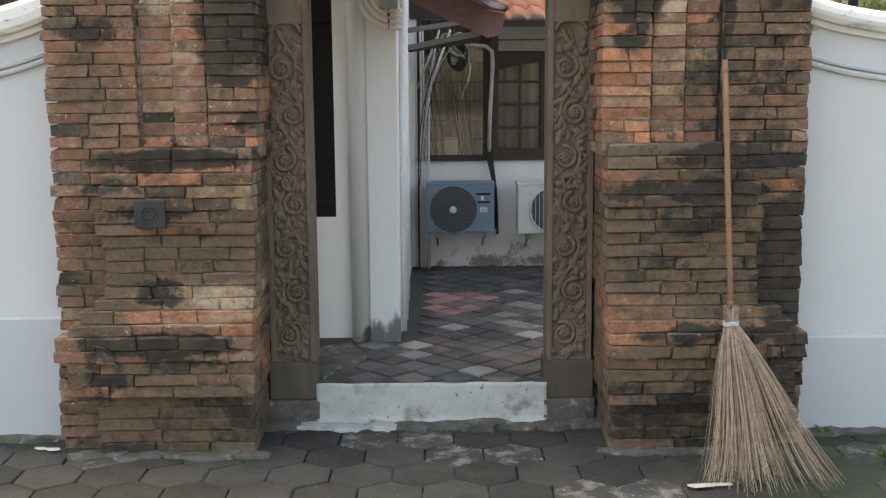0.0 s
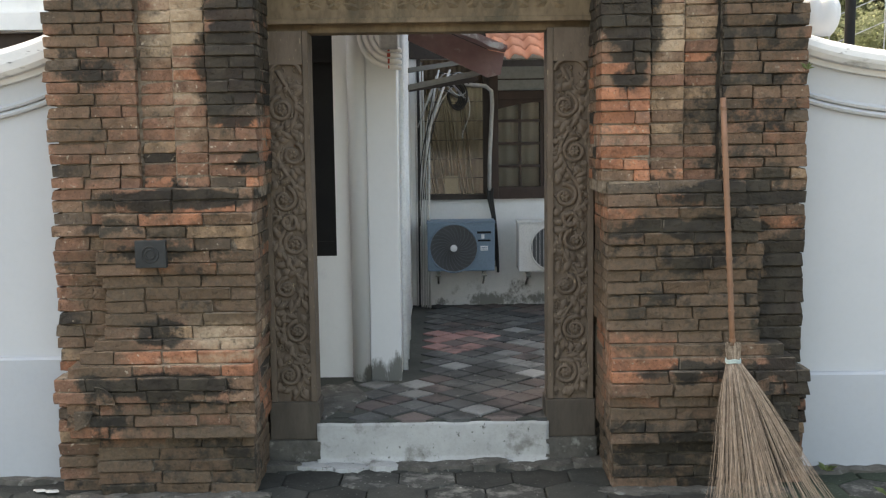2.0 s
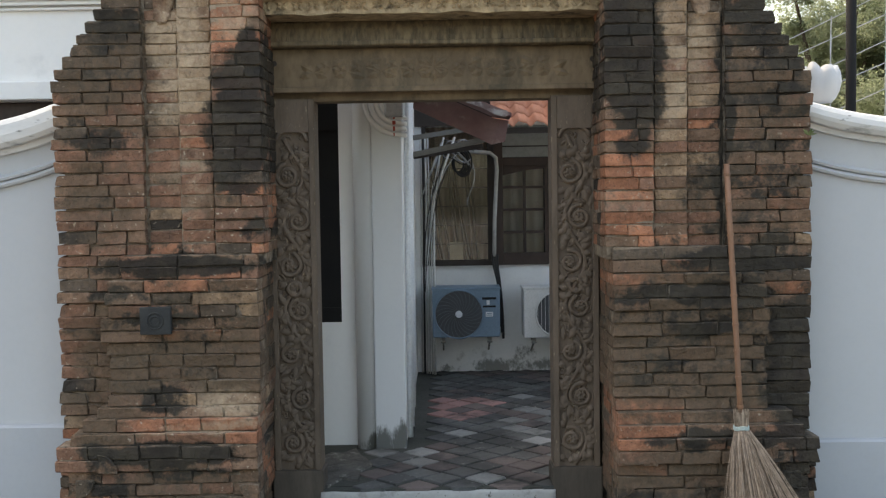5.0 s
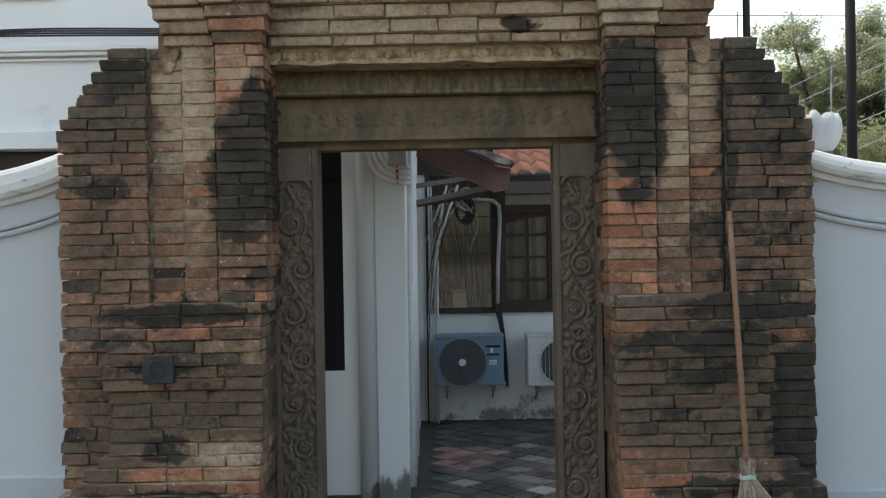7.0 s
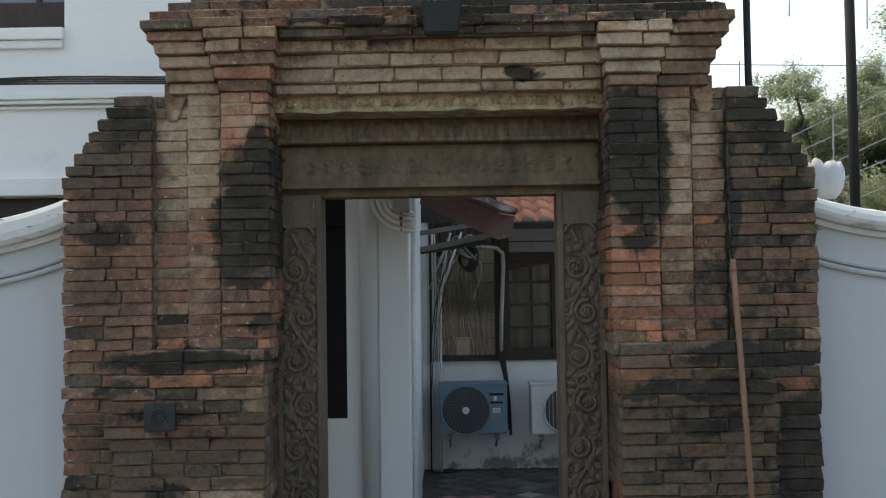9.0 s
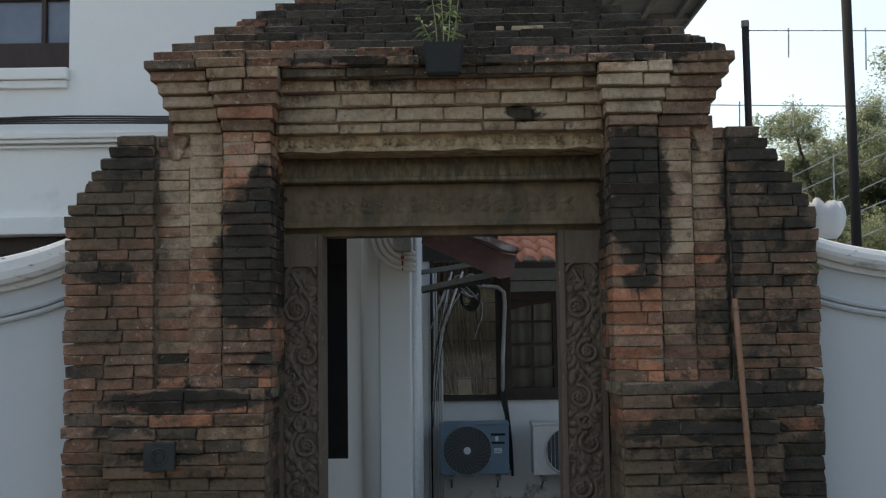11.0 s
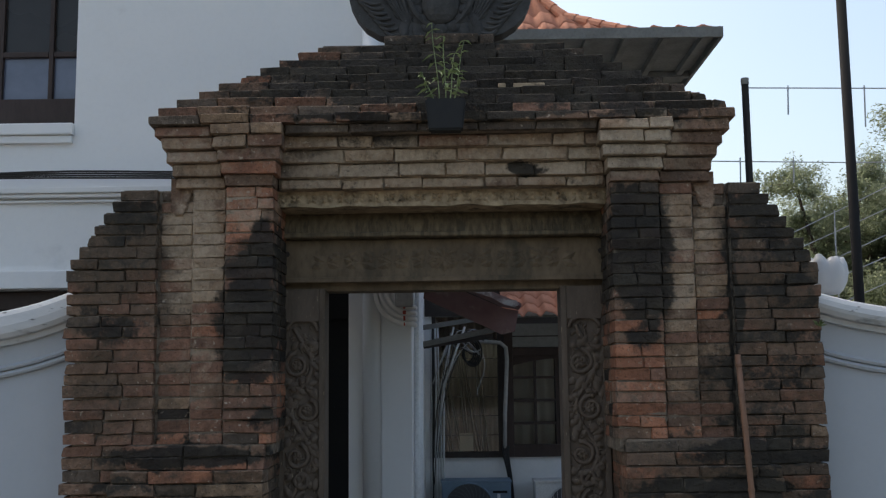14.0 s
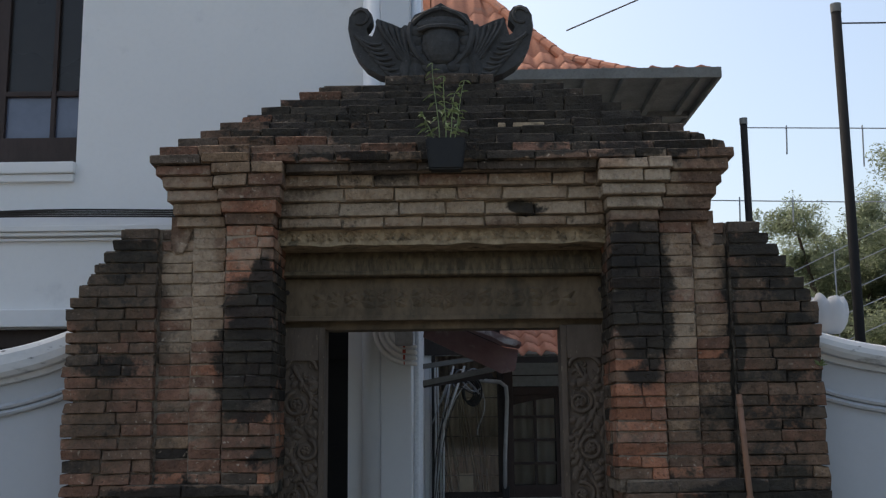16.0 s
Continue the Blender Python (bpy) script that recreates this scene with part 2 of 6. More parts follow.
THRESHOLD = material("threshold_paint", (0.40, 0.405, 0.395), (0.29, 0.29, 0.28), 0.85, 45, 4, 0.7, 0.4, stain=(0.16, 0.155, 0.14), stain_scale=7, stain_cut=0.55, speck=(0.07, 0.07, 0.06), speck_scale=38, fleck=0.25)
CONCRETE = material("old_concrete", (0.115, 0.108, 0.094), (0.058, 0.056, 0.050), 0.92, 50, 9, 0.9, 0.8, stain=(0.27, 0.265, 0.24), stain_scale=13, stain_cut=0.56, depth=0.01)
PAVER = material("hex_paver", (0.040, 0.041, 0.036), (0.022, 0.024, 0.021), 0.85, 60, 5, 0.8, 0.5, tone=0.35, speck=(0.13, 0.13, 0.12), speck_scale=60)
PAVER_PALE = material("scaled_paver", (0.052, 0.053, 0.048), (0.030, 0.032, 0.028), 0.88, 60, 5, 0.8, 0.6, tone=0.25, stain=(0.17, 0.168, 0.15), stain_scale=9, stain_cut=0.50, speck=(0.32, 0.32, 0.29), speck_scale=34)
# kept pale so that the unseen paving bounces light onto the gate
PAVER_BOUNCE = material("bounce_paver", (0.165, 0.162, 0.154), (0.11, 0.109, 0.104), 0.9, 60, 3, 0.7, 0.4, stain=(0.07, 0.068, 0.06), stain_scale=1.2, stain_cut=0.56)
# earth made pale to throw light back up at the gate front
EARTH_BOUNCE = material("bounce_earth", (0.19, 0.175, 0.15), (0.125, 0.115, 0.10), 0.95, 30, 1.5, 0.8, 0.6, stain=(0.08, 0.078, 0.065), stain_scale=0.8, stain_cut=0.56)
PAVER_MOSS = material("mossy_paver", (0.034, 0.046, 0.030), (0.020, 0.029, 0.019), 0.85, 60, 5, 0.8, 0.5, tone=0.2, speck=(0.13, 0.13, 0.12), speck_scale=60)
SOIL = material("damp_joint_soil", (0.055, 0.058, 0.05), (0.03, 0.034, 0.03), 0.95, 40, 3, 0.8, 0.6)
TILES = {
    "grey": material("yard_tile_grey", (0.088, 0.092, 0.090), (0.043, 0.046, 0.045), 0.7, 50, 4, 0.7, 0.25, tone=0.35, stain=(0.026, 0.028, 0.028), stain_scale=2.6, stain_cut=0.47, speck=(0.19, 0.19, 0.18), speck_scale=22),
    "pale": material("yard_tile_pale", (0.215, 0.22, 0.215), (0.12, 0.125, 0.122), 0.75, 50, 4, 0.7, 0.25, tone=0.25, stain=(0.05, 0.052, 0.05), stain_scale=4, stain_cut=0.53),
    "red": material("yard_tile_red", (0.30, 0.165, 0.15), (0.20, 0.125, 0.115), 0.75, 50, 4, 0.7, 0.25, tone=0.2, stain=(0.06, 0.05, 0.05), stain_scale=4, stain_cut=0.54),
    "brown": material("yard_tile_brown", (0.128, 0.103, 0.096), (0.075, 0.063, 0.058), 0.75, 50, 4, 0.7, 0.25, tone=0.3, stain=(0.028, 0.028, 0.028), stain_scale=3, stain_cut=0.50),
}
STEEL_BLACK = material("black_steel", (0.014, 0.014, 0.015), (0.024, 0.023, 0.021), 0.8, 60, 4, 0.5, 0.1, spec=0.15)
GALVANISED = material("galvanised_wire", (0.45, 0.46, 0.47), None, 0.45, 80, 8, 0.4, 0.1, metal=0.6)
CABLE_BLACK = material("black_cable", (0.03, 0.03, 0.03), None, 0.5, 80, 8, 0.4, 0.05)
PVC = material("white_pvc", (0.62, 0.62, 0.60), (0.48, 0.48, 0.46), 0.45, 60, 4, 0.6, 0.05, spec=0.5)
PVC_BLUE = material("bluish_white_pvc", (0.76, 0.79, 0.82), (0.66, 0.70, 0.74), 0.45, 60, 4, 0.6, 0.05, spec=0.5)
VANE = material("grey_vane", (0.11, 0.12, 0.13), None, 0.5, 60, 5, 0.3, 0.0)
AC_GREY = material("blue_grey_enamel", (0.150, 0.225, 0.295), (0.115, 0.175, 0.235), 0.5, 80, 3, 0.5, 0.05, spec=0.5)
AC_WHITE = material("ivory_enamel", (0.62, 0.62, 0.60), (0.50, 0.50, 0.48), 0.5, 80, 3, 0.5, 0.05, spec=0.5)
GRILLE = material("dark_grille", (0.075, 0.08, 0.085), None, 0.5, 80, 6, 0.4, 0.05)
LABEL_WHITE = material("label_white", (0.7, 0.72, 0.74), None, 0.6, 50, 5, 0.3, 0.0)
WINDOW_WOOD = material("dark_red_window_wood", (0.055, 0.036, 0.030), (0.034, 0.024, 0.020), 0.55, 40, 5, 0.6, 0.2, stretch=(1, 1, 0.3))
DARK_WOOD = material("blackened_wood", (0.05, 0.04, 0.034), (0.025, 0.02, 0.018), 0.8, 40, 5, 0.6, 0.3)
MAROON = material("faded_maroon_sheet", (0.17, 0.085, 0.08), (0.26, 0.17, 0.155), 0.65, 30, 5, 0.7, 0.2, stain=(0.35, 0.30, 0.28), stain_scale=6, stain_cut=0.6)
CURTAIN = material("tan_curtain", (0.64, 0.53, 0.41), (0.44, 0.35, 0.26), 0.9, 30, 6, 0.7, 0.1, stretch=(6, 1, 0.4), fleck=0.25)
CURTAIN_PALE = material("pale_curtain", (0.74, 0.69, 0.61), (0.62, 0.57, 0.49), 0.9, 30, 6, 0.6, 0.05, stretch=(6, 1, 0.4), fleck=0.15)
ROOF_TILE = material("clay_roof_tile", (0.50, 0.21, 0.125), (0.40, 0.19, 0.13), 0.8, 40, 3, 0.7, 0.3, tone=0.12, stain=(0.30, 0.20, 0.16), stain_scale=4, stain_cut=0.6)
FASCIA = material("grey_fascia", (0.22, 0.215, 0.195), (0.13, 0.125, 0.11), 0.8, 40, 4, 0.6, 0.2)
STONE_DARK = material("black_carved_stone", (0.072, 0.071, 0.068), (0.034, 0.034, 0.034), 0.85, 45, 8, 0.7, 0.6, speck=(0.10, 0.10, 0.10))
BAMBOO = material("bamboo", (0.235, 0.122, 0.072), (0.155, 0.082, 0.050), 0.55, 40, 12, 0.6, 0.1, stretch=(1, 1, 0.3), spec=0.4)
STRAW = material("palm_rib", (0.37, 0.285, 0.215), (0.18, 0.13, 0.092), 0.7, 60, 30, 0.7, 0.1)
n, l = STRAW.node_tree.nodes, STRAW.node_tree.links
isle, vary, shade = n.new("ShaderNodeNewGeometry"), n.new("ShaderNodeMapRange"), n.new("ShaderNodeHueSaturation")
vary.inputs["To Min"].default_value, vary.inputs["To Max"].default_value = 0.5, 1.35
l.new(isle.outputs["Random Per Island"], vary.inputs["Value"])
l.new(vary.outputs["Result"], shade.inputs["Value"])
l.new(n["Principled BSDF"].inputs["Base Color"].links[0].from_socket, shade.inputs["Color"])
l.new(shade.outputs["Color"], n["Principled BSDF"].inputs["Base Color"])
TWINE = material("pale_green_twine", (0.42, 0.50, 0.47), None, 0.8, 60, 20, 0.5, 0.2)
POT = material("black_pot", (0.02, 0.021, 0.022), (0.035, 0.035, 0.033), 0.75, 40, 8, 0.5, 0.3)
LEAF = material("weed_leaf", (0.28, 0.34, 0.16), (0.16, 0.21, 0.09), 0.6, 40, 20, 0.7, 0.1, tone=0.2)
TREE_LEAF = material("tree_leaf", (0.20, 0.225, 0.145), (0.12, 0.145, 0.09), 0.65, 6, 1.3, 0.9, 0.0)
n, l = TREE_LEAF.node_tree.nodes, TREE_LEAF.node_tree.links
thin, both = n.new("ShaderNodeBsdfTranslucent"), n.new("ShaderNodeMixShader")
thin.inputs["Color"].default_value = (0.36, 0.41, 0.25, 1)
both.inputs[0].default_value = 0.5
l.new(n["Principled BSDF"].outputs[0], both.inputs[1])
l.new(thin.outputs[0], both.inputs[2])
l.new(both.outputs[0], n["Material Output"].inputs["Surface"])
BARK = material("bark", (0.13, 0.10, 0.075), None, 0.9, 20, 4, 0.7, 0.5)
# near-black colour paints in the darkness inside the rooms
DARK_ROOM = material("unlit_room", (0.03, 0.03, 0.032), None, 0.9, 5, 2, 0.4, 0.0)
PAPER = material("scrap_paper", (0.52, 0.52, 0.50), None, 0.8, 60, 10, 0.4, 0.1)
RED_TAPE = material("red_tape", (0.45, 0.09, 0.06), None, 0.7, 60, 20, 0.4, 0.0)


def mouldy(m, patches, colour, stretch=(1, 1, 0.22), scale=26.0):
    """Streaky mould on a plaster: patches of x, z, half width, half height, strength."""
    n, l = m.node_tree.nodes, m.node_tree.links
    b = n["Principled BSDF"]
    clean = b.inputs["Base Color"].links[0].from_socket
    geo, mp, t = n.new("ShaderNodeNewGeometry"), n.new("ShaderNodeMapping"), n.new("ShaderNodeTexNoise")
    mp.inputs["Scale"].default_value = stretch
    t.inputs["Scale"].default_value, t.inputs["Detail"].default_value, t.inputs["Roughness"].default_value = scale, 6.0, 0.7
    l.new(geo.outputs["Position"], mp.inputs["Vector"])
    l.new(mp.outputs["Vector"], t.inputs["Vector"])
    total = t.outputs["Fac"]
    for x, z, hx, hz, strength in patches:
        pm, ln, r, add = n.new("ShaderNodeMapping"), n.new("ShaderNodeVectorMath"), n.new("ShaderNodeMapRange"), n.new("ShaderNodeMath")
        pm.inputs["Scale"].default_value = (1 / hx, 0, 1 / hz)
        pm.inputs["Location"].default_value = (-x / hx, 0, -z / hz)
        l.new(geo.outputs["Position"], pm.inputs["Vector"])
        ln.operation = "LENGTH"
        l.new(pm.outputs["Vector"], ln.inputs[0])
        for key, value in (("From Min", 1.4), ("From Max", 0.1), ("To Min", 0.0), ("To Max", strength)):
            r.inputs[key].default_value = value
        l.new(ln.outputs["Value"], r.inputs["Value"])
        l.new(total, add.inputs[0])
        l.new(r.outputs["Result"], add.inputs[1])
        total = add.outputs[0]
    off, x = n.new("ShaderNodeMapRange"), n.new("ShaderNodeMix")
    off.interpolation_type = "SMOOTHSTEP"
    for key, value in (("From Min", 0.74), ("From Max", 1.05), ("To Min", 0.0), ("To Max", 0.9)):
        off.inputs[key].default_value = value
    l.new(total, off.inputs["Value"])
    x.data_type = "RGBA"
    l.new(off.outputs["Result"], x.inputs[0])
    l.new(clean, x.inputs[6])
    x.inputs[7].default_value = (*colour, 1)
    l.new(x.outputs[2], b.inputs["Base Color"])
    return m


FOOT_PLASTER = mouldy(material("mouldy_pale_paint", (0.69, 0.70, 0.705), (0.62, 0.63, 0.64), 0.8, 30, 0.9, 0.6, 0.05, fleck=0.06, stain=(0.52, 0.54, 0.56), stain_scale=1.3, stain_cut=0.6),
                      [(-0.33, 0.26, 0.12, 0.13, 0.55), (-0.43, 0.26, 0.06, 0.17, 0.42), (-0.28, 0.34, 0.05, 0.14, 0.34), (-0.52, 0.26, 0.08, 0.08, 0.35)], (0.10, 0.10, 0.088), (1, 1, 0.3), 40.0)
YARD_PLASTER = mouldy(WHITE_OLD, [(0.36, 0.26, 0.22, 0.08, 0.50), (0.34, 0.31, 0.13, 0.08, 0.26), (-0.02, 0.26, 0.12, 0.06, 0.5), (0.75, 0.28, 0.30, 0.09, 0.5), (0.58, 0.40, 0.10, 0.08, 0.35), (1.3, 0.30, 0.4, 0.12, 0.5), (0.70, 0.42, 0.10, 0.06, 0.35)], (0.19, 0.19, 0.17), (1, 1, 0.7), 30.0)


def glass(name, tint, rough=0.03):
    """A thin clear pane: light passes, and the sky is mirrored at grazing angles."""
    m = bpy.data.materials.new(name)
    m.use_nodes = True
    n, l = m.node_tree.nodes, m.node_tree.links
    n.remove(n["Principled BSDF"])
    clear, gloss, mix, fres = n.new("ShaderNodeBsdfTransparent"), n.new("ShaderNodeBsdfGlossy"), n.new("ShaderNodeMixShader"), n.new("ShaderNodeLayerWeight")
    clear.inputs["Color"].default_value = (*tint, 1)
    gloss.inputs["Roughness"].default_value = rough
    fres.inputs["Blend"].default_value = 0.5
    steep, gain = n.new("ShaderNodeMath"), n.new("ShaderNodeMath")
    steep.operation, gain.operation = "POWER", "MULTIPLY_ADD"
    steep.inputs[1].default_value = 5.0
    gain.inputs[1].default_value, gain.inputs[2].default_value = 0.95, 0.045
    l.new(fres.outputs["Facing"], steep.inputs[0])
    l.new(steep.outputs[0], gain.inputs[0])
    l.new(gain.outputs[0], mix.inputs[0])
    l.new(clear.outputs[0], mix.inputs[1])
    l.new(gloss.outputs[0], mix.inputs[2])
    l.new(mix.outputs[0], n["Material Output"].inputs["Surface"])
    return m


PANE = glass("window_pane", (0.95, 0.96, 0.95))
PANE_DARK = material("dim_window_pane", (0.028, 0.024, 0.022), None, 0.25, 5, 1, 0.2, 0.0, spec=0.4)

# ---- mesh helpers ----


def mesh_of(name, bm, mat):
    me = bpy.data.meshes.new(name)
    bm.to_mesh(me)
    bm.free()
    if mat:
        me.materials.append(mat)
    return me


def part(name, bm, mat, parent, label="", smooth=False):
    me = mesh_of(name, bm, mat)
    if smooth:
        for p in me.polygons:
            p.use_smooth = True
    ob = new(name, me)
    ob.parent = parent
    if label:
        tagged(ob, label)
    return ob


def thing(name, label, category, at=(0, 0, 0), group="", kind=""):
    ob = new(name)
    ob.empty_display_size = 0.1
    ob.location = at
    return tagged(ob, label, category, group, kind)


def solid(name, bm, mat, label, category, group="", kind="", smooth=False):
    me = mesh_of(name, bm, mat)
    if smooth:
        for p in me.polygons:
            p.use_smooth = True
    return tagged(new(name, me), label, category, group, kind)


def box(bm, x0, x1, y0, y1, z0, z1, bevel=0.0, turn=None):
    r = bmesh.ops.create_cube(bm, size=1.0)
    vs = r["verts"]
    for v in vs:
        v.co = Vector((x0 + (v.co.x + 0.5) * (x1 - x0), y0 + (v.co.y + 0.5) * (y1 - y0), z0 + (v.co.z + 0.5) * (z1 - z0)))
    if turn is not None:
        c = Vector(((x0 + x1) / 2, (y0 + y1) / 2, (z0 + z1) / 2))
        for v in vs:
            v.co = c + turn @ (v.co - c)
    if bevel:
        es = list({e for v in vs for e in v.link_edges})
        bmesh.ops.bevel(bm, geom=es, offset=bevel, segments=2, affect="EDGES", profile=0.6)
    return bm


def boxed(*a, **k):
    return box(bmesh.new(), *a, **k)


def tube(bm, pts, r0, r1=None, sides=8, cap=True):
    """A round tube along a line of points, tapering from r0 to r1."""
    r1 = r0 if r1 is None else r1
    pts = [Vector(p) for p in pts]
    rings = []
    side = None
    for i, p in enumerate(pts):
        d = (pts[min(i + 1, len(pts) - 1)] - pts[max(i - 1, 0)]).normalized()
        if side is None:
            side = d.orthogonal().normalized()
        side = (side - d * side.dot(d)).normalized()
        up = d.cross(side)
        r = r0 + (r1 - r0) * i / max(len(pts) - 1, 1)
        rings.append([bm.verts.new(p + r * (math.cos(a) * side + math.sin(a) * up)) for a in [2 * math.pi * k / sides for k in range(sides)]])
    for a, b in zip(rings, rings[1:]):
        for k in range(sides):
            bm.faces.new((a[k], a[(k + 1) % sides], b[(k + 1) % sides], b[k]))
    if cap:
        bm.faces.new(rings[0][::-1])
        bm.faces.new(rings[-1])
    return bm


def bezier(p0, p1, p2, p3, n=12):
    p0, p1, p2, p3 = map(Vector, (p0, p1, p2, p3))
    return [p0 * (1 - t) ** 3 + 3 * p1 * t * (1 - t) ** 2 + 3 * p2 * t * t * (1 - t) + p3 * t ** 3 for t in [i / n for i in range(n + 1)]]


def extrude_outline(bm, outline, y0, y1, bevel=0.0):
    """A plate from an outline in x and z, from y0 (front) to y1."""
    f = [bm.verts.new((x, y0, z)) for x, z in outline]
    b = [bm.verts.new((x, y1, z)) for x, z in outline]
    faces = [bm.faces.new(f), bm.faces.new(b[::-1])]
    for i in range(len(f)):
        j = (i + 1) % len(f)
        bm.faces.new((f[j], f[i], b[i], b[j]))
    bmesh.ops.recalc_face_normals(bm, faces=bm.faces)
    if bevel:
        bmesh.ops.bevel(bm, geom=list(faces[0].edges), offset=bevel, segments=2, affect="EDGES")
    return bm


def roughen(bm, amount, scale, seed=0.0):
    for v in bm.verts:
        v.co += amount * noise.noise_vector(v.co * scale + Vector((seed, seed, 0)))
    return bm


def cut_fine(bm, step):
    """Subdivides long edges so that a surface can be made uneven."""
    for _ in range(6):
        long_edges = [e for e in bm.edges if e.calc_length() > step]
        if not long_edges:
            break
        bmesh.ops.subdivide_edges(bm, edges=long_edges, cuts=1, use_grid_fill=True)
    return bm

# ---- ground, walls, buildings ----
XC = -0.06           # middle of the gate
FLOOR = 0.245        # yard level behind the threshold

bm = bmesh.new()
bmesh.ops.create_grid(bm, x_segments=60, y_segments=60, size=1.0)
for v in bm.verts:
    v.co.x, v.co.y = 60 * v.co.x ** 3 + 4 * v.co.x, 60 * v.co.y ** 3 + 4 * v.co.y + 4
    v.co.z = -0.03 + 0.004 * noise.noise(v.co * 2.0)
ground = solid("ground", bm, EARTH_BOUNCE, "packed earth ground under the paving, made pale to bounce light", "ground", kind="structure")


def swag_wall(name, x_gate, side, y0, base_z, crest, drop, thick, label):
    """White boundary wall whose moulded top sweeps down away from the gate."""
    holder = thing(name, label, "wall", kind="structure")
    n, span = 44, 7.0

    def top(d):
        return crest + drop * math.exp(-d / 0.42)

    ds = [span * (i / n) ** 1.8 for i in range(n + 1)]

    def sweep(nm, offsets, mat, lab=""):
        """offsets: a closed section of (y, z below the top or absolute when tagged)."""
        b = bmesh.new()
        rings = []
        for d in ds:
            t = top(d)
            rings.append([b.verts.new((x_gate + side * d, y, (t + z if rel else z))) for y, z, rel in offsets])
        k = len(offsets)
        for a, c in zip(rings, rings[1:]):
            for i in range(k):
                b.faces.new((a[i], a[(i + 1) % k], c[(i + 1) % k], c[i]))
        b.faces.new(rings[0])
        b.faces.new(rings[-1])
        bmesh.ops.recalc_face_normals(b, faces=b.faces)
        return part(nm, b, mat, holder, lab)

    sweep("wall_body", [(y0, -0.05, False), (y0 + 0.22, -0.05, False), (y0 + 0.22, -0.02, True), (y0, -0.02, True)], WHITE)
    low = 0.088 + 0.75 * thick
    cop = [(y0 - 0.006, -low - 0.034), (y0 - 0.028, -low - 0.030), (y0 - 0.034, -low - 0.004), (y0 - 0.072, -low), (y0 - 0.090, -low + 0.022), (y0 - 0.097, -0.55 * low), (y0 - 0.093, -0.022), (y0 - 0.080, 0.0), (y0 - 0.05, 0.010), (y0 + 0.28, 0.010), (y0 + 0.30, -0.09), (y0 + 0.2, -0.115)]
    sweep("coping", [(y, z, True) for y, z in cop], COPING, "rounded white coping with dark weather stains")
    for dz in (-0.285, -0.318):
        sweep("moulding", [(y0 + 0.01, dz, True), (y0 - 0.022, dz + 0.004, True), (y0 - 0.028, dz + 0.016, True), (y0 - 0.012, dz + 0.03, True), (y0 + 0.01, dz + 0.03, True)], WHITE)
    sweep("plinth", [(y0 + 0.02, -0.05, False), (y0 - 0.035, -0.05, False), (y0 - 0.035, base_z - 0.012, False), (y0 - 0.02, base_z, False), (y0 + 0.02, base_z, False)], PLINTH)
    b = bmesh.new()
    box(b, x_gate, x_gate + side * 3.5, y0 - 0.10, y0, -0.03, 0.018)
    cut_fine(b, 0.045)
    roughen(b, 0.022, 14.0, 3.0)
    for v in b.verts:
        if v.co.y < y0 - 0.05:
            v.co.y += 0.045 * noise.noise(Vector((v.co.x * 5, 0, 2)))
    part("mortar_fillet", b, CONCRETE, holder, "crumbling whitish mortar along the foot")
    return holder


swag_wall("wall_west", XC - 1.80, -1, 5.24, 0.63, 2.045, 0.19, 0.055, "white limewashed boundary wall with moulded curved coping")
swag_wall("wall_east", XC + 1.76, 1, 5.24, 0.50, 2.03, 0.165, 0.0, "white limewashed boundary wall with moulded curved coping")

# Lotus bud finial on the east wall
b = bmesh.new()
rings = []
SEG = 42
for r, z, deep, rise in ((0.060, 0.0, 0.0, 0.0), (0.078, 0.02, 0.03, 0.0), (0.096, 0.06, 0.08, 0.0), (0.103, 0.105, 0.13, 0.004), (0.098, 0.145, 0.16, 0.016), (0.083, 0.172, 0.16, 0.036), (0.060, 0.172, 0.12, 0.030), (0.045, 0.13, 0.0, 0.0)):
    ring = []
    for k in range(SEG):
        a = 2 * math.pi * k / SEG
        lobe = abs(math.cos(3 * a + 0.6))
        ring.append(b.verts.new((r * (1 + deep * (lobe - 0.6)) * math.cos(a), r * (1 + deep * (lobe - 0.6)) * math.sin(a), z + rise * (lobe - 0.4) + 0.010 * rise / 0.036 * math.sin(2 * a))))
    rings.append(ring)
for a, c in zip(rings, rings[1:]):
    for i in range(SEG):
        b.faces.new((a[i], a[(i + 1) % SEG], c[(i + 1) % SEG], c[i]))
b.faces.new(rings[0][::-1])
b.faces.new(rings[-1])
for v in b.verts:
    v.co += Vector((1.905, 5.42, 2.185))
solid("lotus_finial", b, WHITE, "white plaster lotus bud finial on the wall coping", "finial", smooth=True)

# White two-storey house west of the yard
HOUSE_Y, HOUSE_X = 6.36, -0.265
house = thing("white_house", "white plastered two-storey house with dark shuttered windows", "house")
WIN = (-4.0, -2.345, 3.375, 5.3)
LOW = (-4.4, -2.0, 1.0, 2.345)
SLIT = (-0.95, -0.645, 0.985, 2.9)
b = bmesh.new()
xs = sorted({-9.0, WIN[0], WIN[1], LOW[0], LOW[1], SLIT[0], SLIT[1], HOUSE_X})
zs = sorted({-0.1, WIN[2], WIN[3], LOW[2], LOW[3], SLIT[2], SLIT[3], 5.5})
for x0, x1 in zip(xs, xs[1:]):
    for z0, z1 in zip(zs, zs[1:]):
        cx, cz = (x0 + x1) / 2, (z0 + z1) / 2
        if any(w[0] < cx < w[1] and w[2] < cz < w[3] for w in (WIN, LOW, SLIT)):
            continue
        box(b, x0, x1, HOUSE_Y, HOUSE_Y + 0.25, z0, z1)
